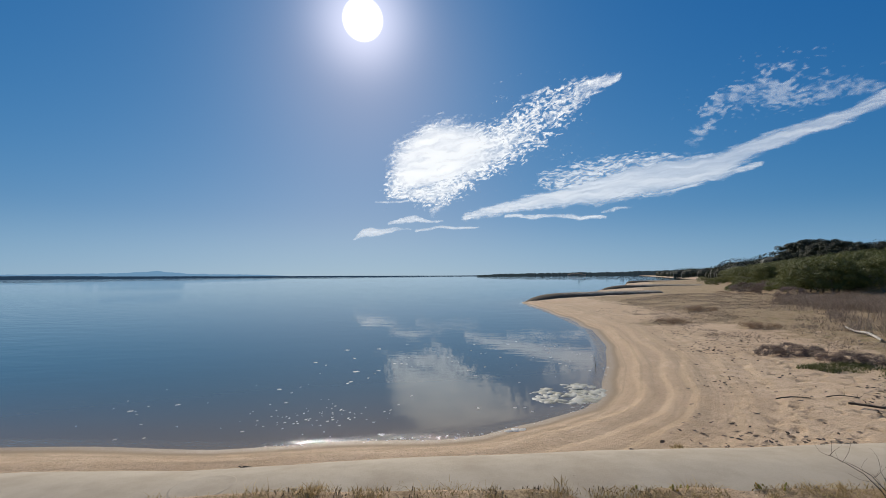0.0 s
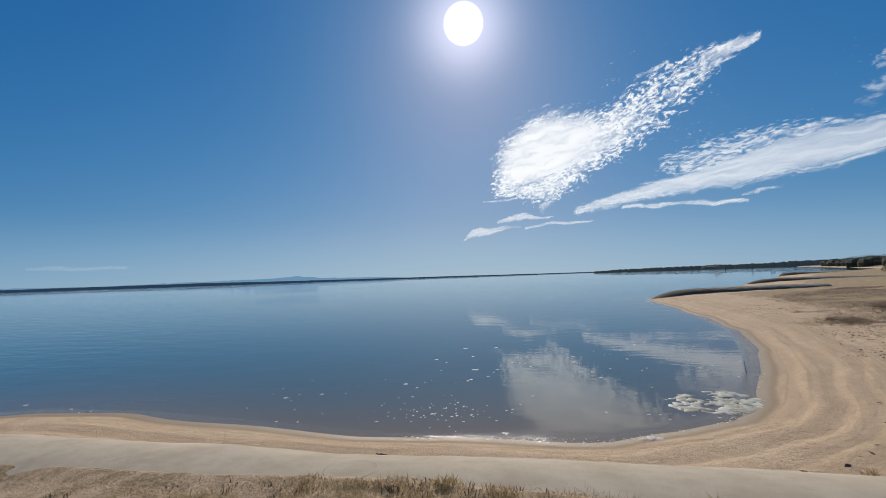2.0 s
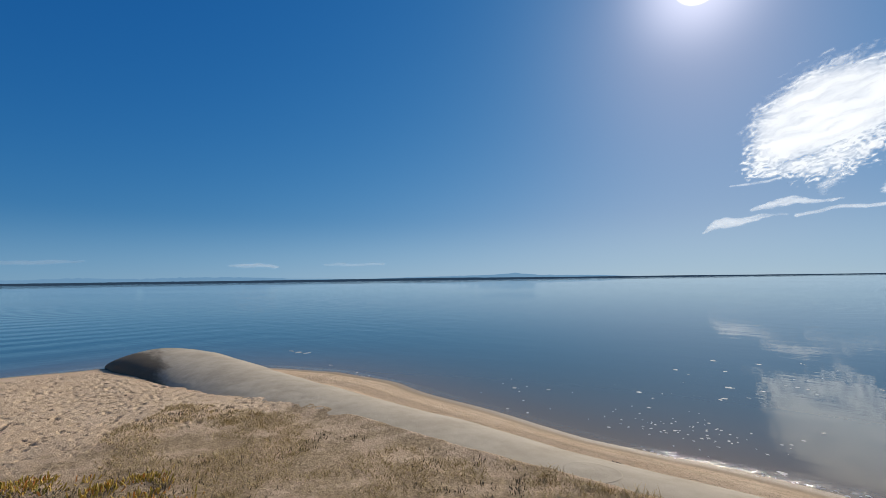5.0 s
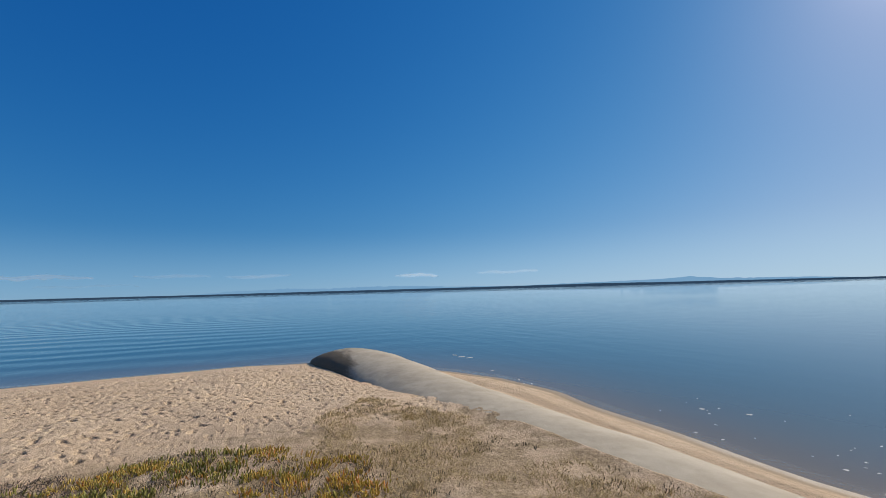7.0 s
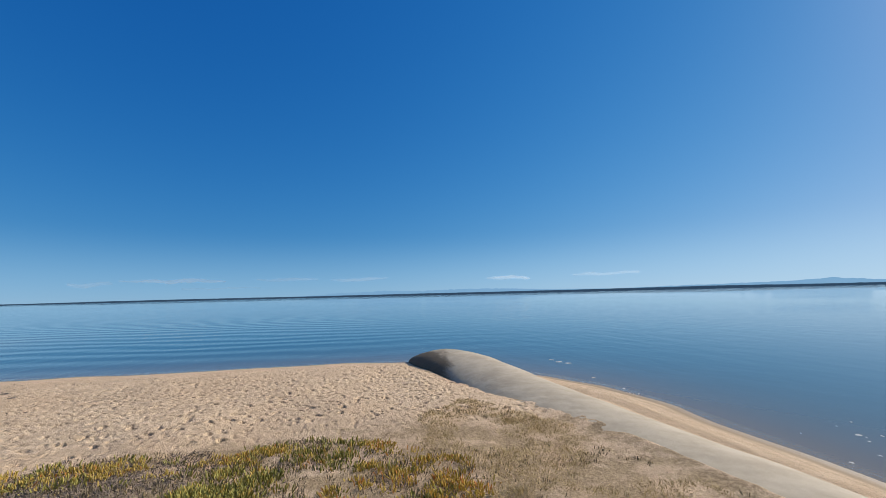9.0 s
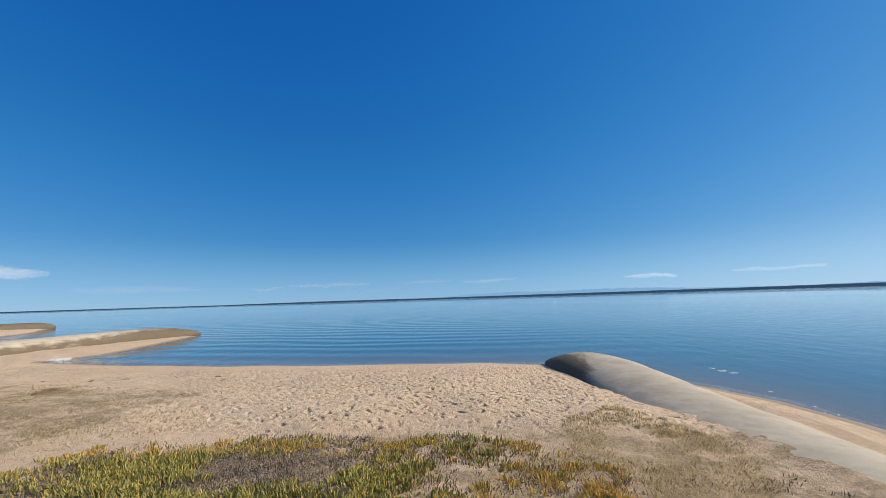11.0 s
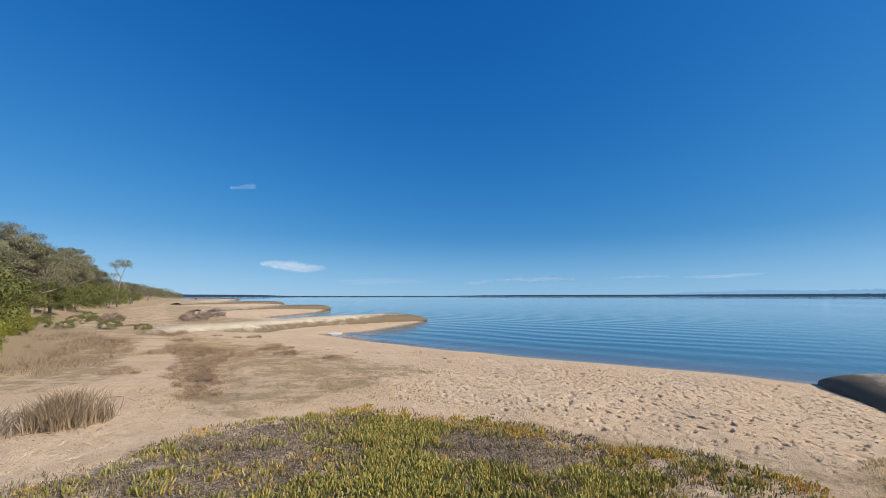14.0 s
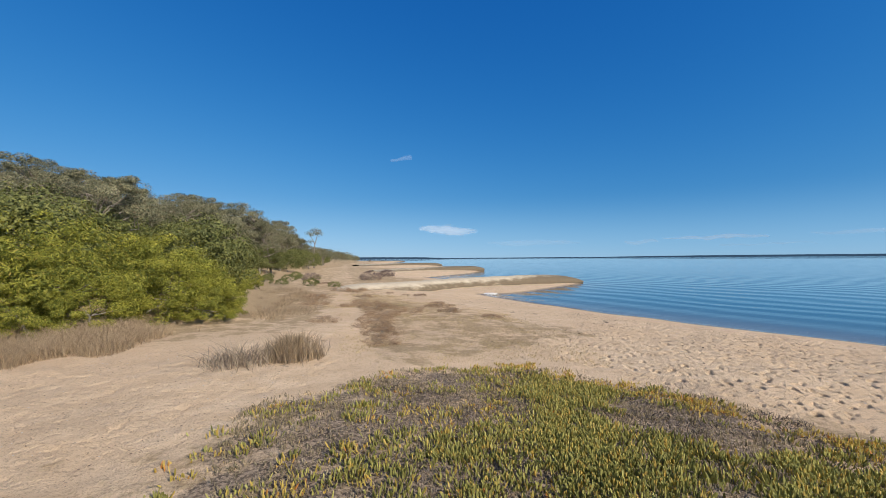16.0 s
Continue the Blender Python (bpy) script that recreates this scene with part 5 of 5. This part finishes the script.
# ---- foam ----
def lumps(name, centres, sizes, mat, flat, seed, parent=None, label=""):
    """Rounded uneven lumps, all in one mesh."""
    r6 = np.random.default_rng(seed)
    ang = np.linspace(0, 2 * np.pi, 9, endpoint=False)
    vs, fs, o = [], [], 0
    for (cx, cy, cz), s in zip(centres, sizes):
        wob = 1 + 0.35 * r6.uniform(-1, 1, 9)
        st = r6.uniform(0.5, 1.0)
        tu = r6.uniform(0, 3.14)
        ring = []
        for f2, h in ((1.0, 0.0), (0.8, 0.65), (0.4, 1.0)):
            u, w4 = np.cos(ang) * s * wob * f2, np.sin(ang) * s * wob * f2 * st
            ring.append(np.stack([cx + u * math.cos(tu) - w4 * math.sin(tu), cy + u * math.sin(tu) + w4 * math.cos(tu), np.full(9, cz + s * flat * h)], 1))
        top = np.array([[cx, cy, cz + s * flat * 1.05]])
        vs.append(np.concatenate(ring + [top]))
        quads = grid_faces(3, 9, True)
        cap = np.array([[18 + j, 18 + (j + 1) % 9, 27, 27] for j in range(9)])
        fs.append(np.concatenate([np.concatenate([quads[:, [0, 2, 1]], quads[:, [0, 3, 2]]]), cap[:, :3]]) + o)
        o += 28
    ob = new(name, mesh_of(name, np.concatenate(vs), np.concatenate(fs), mat, True))
    ob.parent = parent
    return tagged(ob, label)


r7 = np.random.default_rng(601)
c = []
while len(c) < 170:
    u, t2 = r7.uniform(-1, 1, 2)
    if u * u + t2 * t2 < 1:
        p = (2.78 + u * 0.85 + 0.12 * t2, 9.75 + t2 * 0.75 + 0.15 * u)
        if value_noise(np.array([p[0] * 3.0]), np.array([p[1] * 3.0]), 603)[0] > 0.3:
            c.append((*p, 0.0))
tagged(lumps("foam_raft", c, r7.uniform(0.05, 0.14, len(c)), FOAM_OLD, 0.14, 604), "thick raft of yellowish white foam floating by the sand", "foam")
tagged(lumps("foam_lump", [(1.2, 7.5, 0.02), (1.32, 7.52, 0.02), (1.08, 7.48, 0.02)], [0.12, 0.09, 0.07], FOAM, 0.2, 605), "rounded lump of foam on the wet sand", "foam")


def fleck_field(count, cx, cy, sx, sy, lo, hi, seed):
    r8 = np.random.default_rng(seed)
    x, y = cx + r8.normal(size=count) * sx, cy + r8.normal(size=count) * sy
    d = signed_distance(x, y, SHORE)
    k = d < -0.15
    return [(a, b, 0.0) for a, b in zip(x[k], y[k])], list(r8.uniform(lo, hi, k.sum()))


cs, ss = [], []
for args in ((70, -2.3, 8.3, 0.7, 0.35, 0.012, 0.03), (26, -1.6, 11.5, 1.8, 1.8, 0.02, 0.06), (20, -4.5, 9.0, 1.8, 0.9, 0.012, 0.03), (22, 1.5, 13.5, 1.8, 2.0, 0.02, 0.07), (16, 2.2, 8.9, 0.6, 0.4, 0.02, 0.05), (26, 4.0, 13.0, 0.5, 2.2, 0.02, 0.06)):
    a, b = fleck_field(*args, 610 + len(cs))
    cs, ss = cs + a, ss + b
for x, y, s in ((-5.47, 9.12, 0.10), (-5.33, 7.3, 0.07), (-3.9, 13.3, 0.16), (-3.4, 15.4, 0.14), (-2.4, 12.0, 0.15), (-2.3, 10.9, 0.12), (-1.03, 7.42, 0.12), (-2.3, 15.6, 0.14), (-15.0, 7.8, 0.25), (-14.6, 7.9, 0.2), (-15.5, 7.75, 0.2), (-6.15, 8.74, 0.1), (-12, 7.3, 0.1), (-10.5, 7.25, 0.08)):
    cs.append((x, y, 0.0))
    ss.append(0.6 * s)
tagged(lumps("foam_flecks", cs, ss, FOAM, 0.05, 621), "scattered white foam flecks on calm water", "foam", kind="stuff")
# line of bubbles where the water meets the sand
line = smooth_line([p for p in SHORE if -16 < p[0] < 6 and p[1] > 2 and p[1] < 14], 0.05)
keep = value_noise(line[:, 0] * 1.1, line[:, 1] * 1.1, 631) > np.where(line[:, 0] > -2.6, 0.3, 0.62)
line = line[keep]
jit = r7.normal(size=(len(line), 2)) * 0.05
tagged(lumps("foam_line", [(x, y, 0.0) for x, y in line[:, :2] + jit], r7.uniform(0.008, 0.035, len(line)), FOAM, 0.3, 632), "thin line of white foam along the waterline", "foam", kind="stuff")
c = [(-21.2 - t * 1.8 + a * 0.25, -22.5 - 0.35 * t + b * 0.22, 0.0) for t, a, b in zip(r7.uniform(0, 1, 60), r7.normal(size=60), r7.normal(size=60))]
tagged(lumps("foam_bank", c, r7.uniform(0.1, 0.28, 60), FOAM, 0.25, 641), "bank of white foam in the corner of the cove", "foam")


# ---- driftwood and weed ----
def branch(name, points, r0, r1, mat, label, twigs=0, seed=0):
    r9 = np.random.default_rng(seed)
    root = new(name)
    p = [(x, y, height_at(x, y) + dz) for x, y, dz in points]
    o = np.array(p[0])
    part_np("stem", *limb([tuple(np.array(q) - o) for q in p], r0, r1), mat, root, "", True)
    for _ in range(twigs):
        i = r9.integers(0, len(p) - 1)
        s = np.array(p[i]) + (np.array(p[i + 1]) - np.array(p[i])) * r9.uniform(0.2, 1) - o
        e = s + np.array([*r9.normal(size=2) * 0.07, abs(r9.normal()) * 0.07 + 0.02])
        part_np("twig", *limb([tuple(s), tuple((s + e) / 2 + r9.normal(size=3) * 0.03), tuple(e)], r0 * 0.35, r0 * 0.1, 4), mat, root)
    root.location = o
    return tagged(root, label, "driftwood")


branch("driftwood_log", [(14.3, 15.4, 0.1), (13.9, 14.6, 0.06), (13.4, 13.7, 0.1), (12.9, 12.8, 0.03)], 0.03, 0.045, DRIFT, "bleached white driftwood log among dead reeds", 4, 1)
branch("driftwood_branch", [(6.72, 7.45, 0.05), (6.85, 7.28, 0.05), (7.05, 7.08, 0.04), (7.3, 6.85, 0.05)], 0.022, 0.015, DARKWOOD, "dark driftwood branch lying on the sand", 3, 2)
branch("driftwood_stick", [(6.1, 8.2, 0.012), (6.3, 8.1, 0.018), (6.55, 7.97, 0.012)], 0.012, 0.008, DARKWOOD, "thin dark stick on the sand", 2, 3)
branch("driftwood_stick", [(6.87, 8.02, 0.01), (7.05, 7.95, 0.04), (7.25, 7.8, 0.015)], 0.01, 0.006, DARKWOOD, "thin dark stick on the sand", 4, 7)
branch("driftwood_twig", [(-2.62, 5.97, 0.012), (-2.45, 5.94, 0.012)], 0.012, 0.008, DARKWOOD, "short dark stick on the wet sand")
branch("driftwood_twig", [(-2.68, 5.98, 0.012), (-2.5, 5.86, 0.012)], 0.008, 0.005, DARKWOOD, "short dark stick on the wet sand")
branch("bare_twigs", [(3.16, 3.42, -0.02), (3.06, 3.5, 0.14), (2.9, 3.6, 0.24)], 0.004, 0.0012, DARKWOOD, "bare dead twigs standing at the groyne edge", 7, 4)
branch("bare_twigs", [(3.2, 3.44, -0.02), (3.13, 3.52, 0.12), (3.02, 3.6, 0.19)], 0.0035, 0.001, DARKWOOD, "bare dead twigs standing at the groyne edge", 6, 6)
branch("bare_twigs", [(3.24, 3.46, -0.02), (3.22, 3.5, 0.08), (3.2, 3.52, 0.15)], 0.003, 0.001, DARKWOOD, "bare dead twigs standing at the groyne edge", 4, 8)
branch("water_stick", [(4.35, 12.5, -0.02), (4.3, 12.42, 0.12), (4.27, 12.36, 0.3)], 0.012, 0.006, DARKWOOD, "thin stick standing in the shallow water")
branch("driftwood_log", [(-126.5, -243, 0.4), (-128, -245.5, 0.8), (-129, -247, 0.5)], 0.6, 0.4, DARKWOOD, "dark stranded log far along the beach", 3, 5)


def weed(seed):
    ob = lumps("weed_clump", [(0, 0, 0.004)], [0.085], DARKWOOD, 0.22, seed)
    return tagged(ob, "small clump of dark dried lake weed on sand", "weed")


scatter_things([weed(701), weed(702)], [(-4.88, 5.74, 0, 1.0), (-4.67, 5.7, 40, 0.8), (-2.54, 5.72, 80, 0.7), (-10.76, -5.09, 10, 1.6), (-12.3, -7.5, 60, 1.6), (-12.6, -8.9, 100, 1.3), (-12.9, -11.0, 100, 1.8), (-12.6, -11.9, 95, 1.6), (-12.3, -13.2, 90, 1.6), (-11.6, -5.5, 20, 1.3), (-14.5, -5.6, 70, 1.2), (-14.1, -2.5, 90, 1.2), (-13.2, -8.2, 90, 1.7), (-11.1, -0.6, 30, 1.0), (-13.6, 0.6, 100, 0.9),
                                        (2.2, 6.3, 0, 1.2), (2.7, 6.5, 30, 1.0), (1.4, 6.6, 60, 1.0), (3.4, 6.7, 20, 1.2), (4.4, 6.3, 60, 1.1), (5.4, 6.0, 10, 1.2), (6.3, 7.9, 40, 1.3), (5.2, 9.4, 0, 1.3), (6.6, 11.5, 80, 1.4), (7.9, 13.4, 20, 1.4), (4.6, 8.2, 50, 1.0), (9.0, 16.0, 0, 1.6)], "weed on the sand")


# small bits of weed, bark and shell that lie about on the dry sand; the dark ones also stand in for shade in footprints
def litter_bits(name, poly, count, seed, thin, size, mat, label):
    rl = np.random.default_rng(seed)
    p = sown(poly, count, seed + 1, thin)
    up = np.tile(np.array([0, 0, 2.0]), (len(p), 1))
    v, f = leaf_quads(np.stack([p[:, 0], p[:, 1], ground(p[:, 0], p[:, 1], True) + 0.008], 1), size, rl, 0.0, 0.55, up)
    return tagged(new(name, mesh_of(name, v, f, mat)), label, "debris", kind="stuff")


BITS = leaf_material("dark beach debris", (0.045, 0.034, 0.024), (0.20, 0.14, 0.09), None, 0.05)
PATHBITS = leaf_material("brown bits", (0.13, 0.09, 0.06), (0.34, 0.25, 0.16), None, 0.05)
SHELLS = leaf_material("pale shell bits", (0.55, 0.48, 0.40), (0.75, 0.70, 0.62), None, 0.05)
EAST_SAND = [(0.5, 5.2), (7.5, 5.2), (10.5, 9.0), (9.6, 12.5), (12, 22), (12, 30), (9.5, 30), (9.0, 20), (6.6, 12.0), (4.4, 8.0), (2.2, 6.9)]
WEST_SAND = [(-7.2, 1.6), (-6.6, -2.0), (-6.2, -5.0), (-5.6, -6.2), (-8.2, -8.6), (-11, -13), (-13.5, -21), (-17.6, -21), (-16.2, -12), (-15.6, -5), (-15.6, 0), (-13.5, 2.4)]
PATH_SAND = [(0.8, -4.0), (-0.5, -4.6), (-2.6, -6.2), (-3.6, -7.6), (-4.4, -9.5), (-2.4, -9.6), (0.2, -8.8), (2.2, -8.0), (3.0, -5.0)]
litter_bits("sand_debris_east", EAST_SAND, 15000, 711, lambda x, y: sstep(1.6, 3.2, signed_distance(x, y, SHORE)) * (0.05 + 0.9 * patchy(0.7, 0.42, 0.66, 713)(x, y)), 0.085, BITS, "scattered dark weed bits and footprint shade on the eastern sand")
litter_bits("sand_debris_west", WEST_SAND, 10000, 721, lambda x, y: 0.06 + 0.9 * patchy(0.5, 0.44, 0.66, 723)(x, y), 0.05, BITS, "scattered dark weed bits and footprint shade on the trodden sand")
litter_bits("path_debris", PATH_SAND, 3000, 731, patchy(0.8, 0.3, 0.65, 733), 0.024, PATHBITS, "small dry bits on the sandy path")
litter_bits("shell_bits", WEST_SAND, 1500, 741, None, 0.03, SHELLS, "pale shell bits on the sand")
litter_bits("path_shells", PATH_SAND, 700, 751, None, 0.022, SHELLS, "pale shell bits on the path")

# round filling patch on the near groyne
near_groyne = bpy.data.objects["groyne"]
skin = BVHTree.FromPolygons([v.co for v in near_groyne.data.vertices], [tuple(f.vertices) for f in near_groyne.data.polygons])
px0, py0 = -1.97, 3.88
port_ring = []
for r4, up4 in ((0.26, -0.004), (0.252, 0.0035), (0.24, 0.004), (0.225, 0.0012), (0.16, 0.001), (0.12, 0.0025), (0.06, 0.002), (0.02, 0.002)):
    for ang in np.linspace(0, 2 * np.pi, 40, endpoint=False):
        x, y = px0 + math.cos(ang) * r4, py0 + math.sin(ang) * r4 * 0.9
        at = skin.ray_cast(Vector((x, y, 3.0)), Vector((0, 0, -1)))[0]
        port_ring.append((x, y, at.z + up4))
part_np("filling_patch", port_ring, grid_faces(8, 40, True)[:, ::-1], GEO, near_groyne, "round sewn filling patch", True)
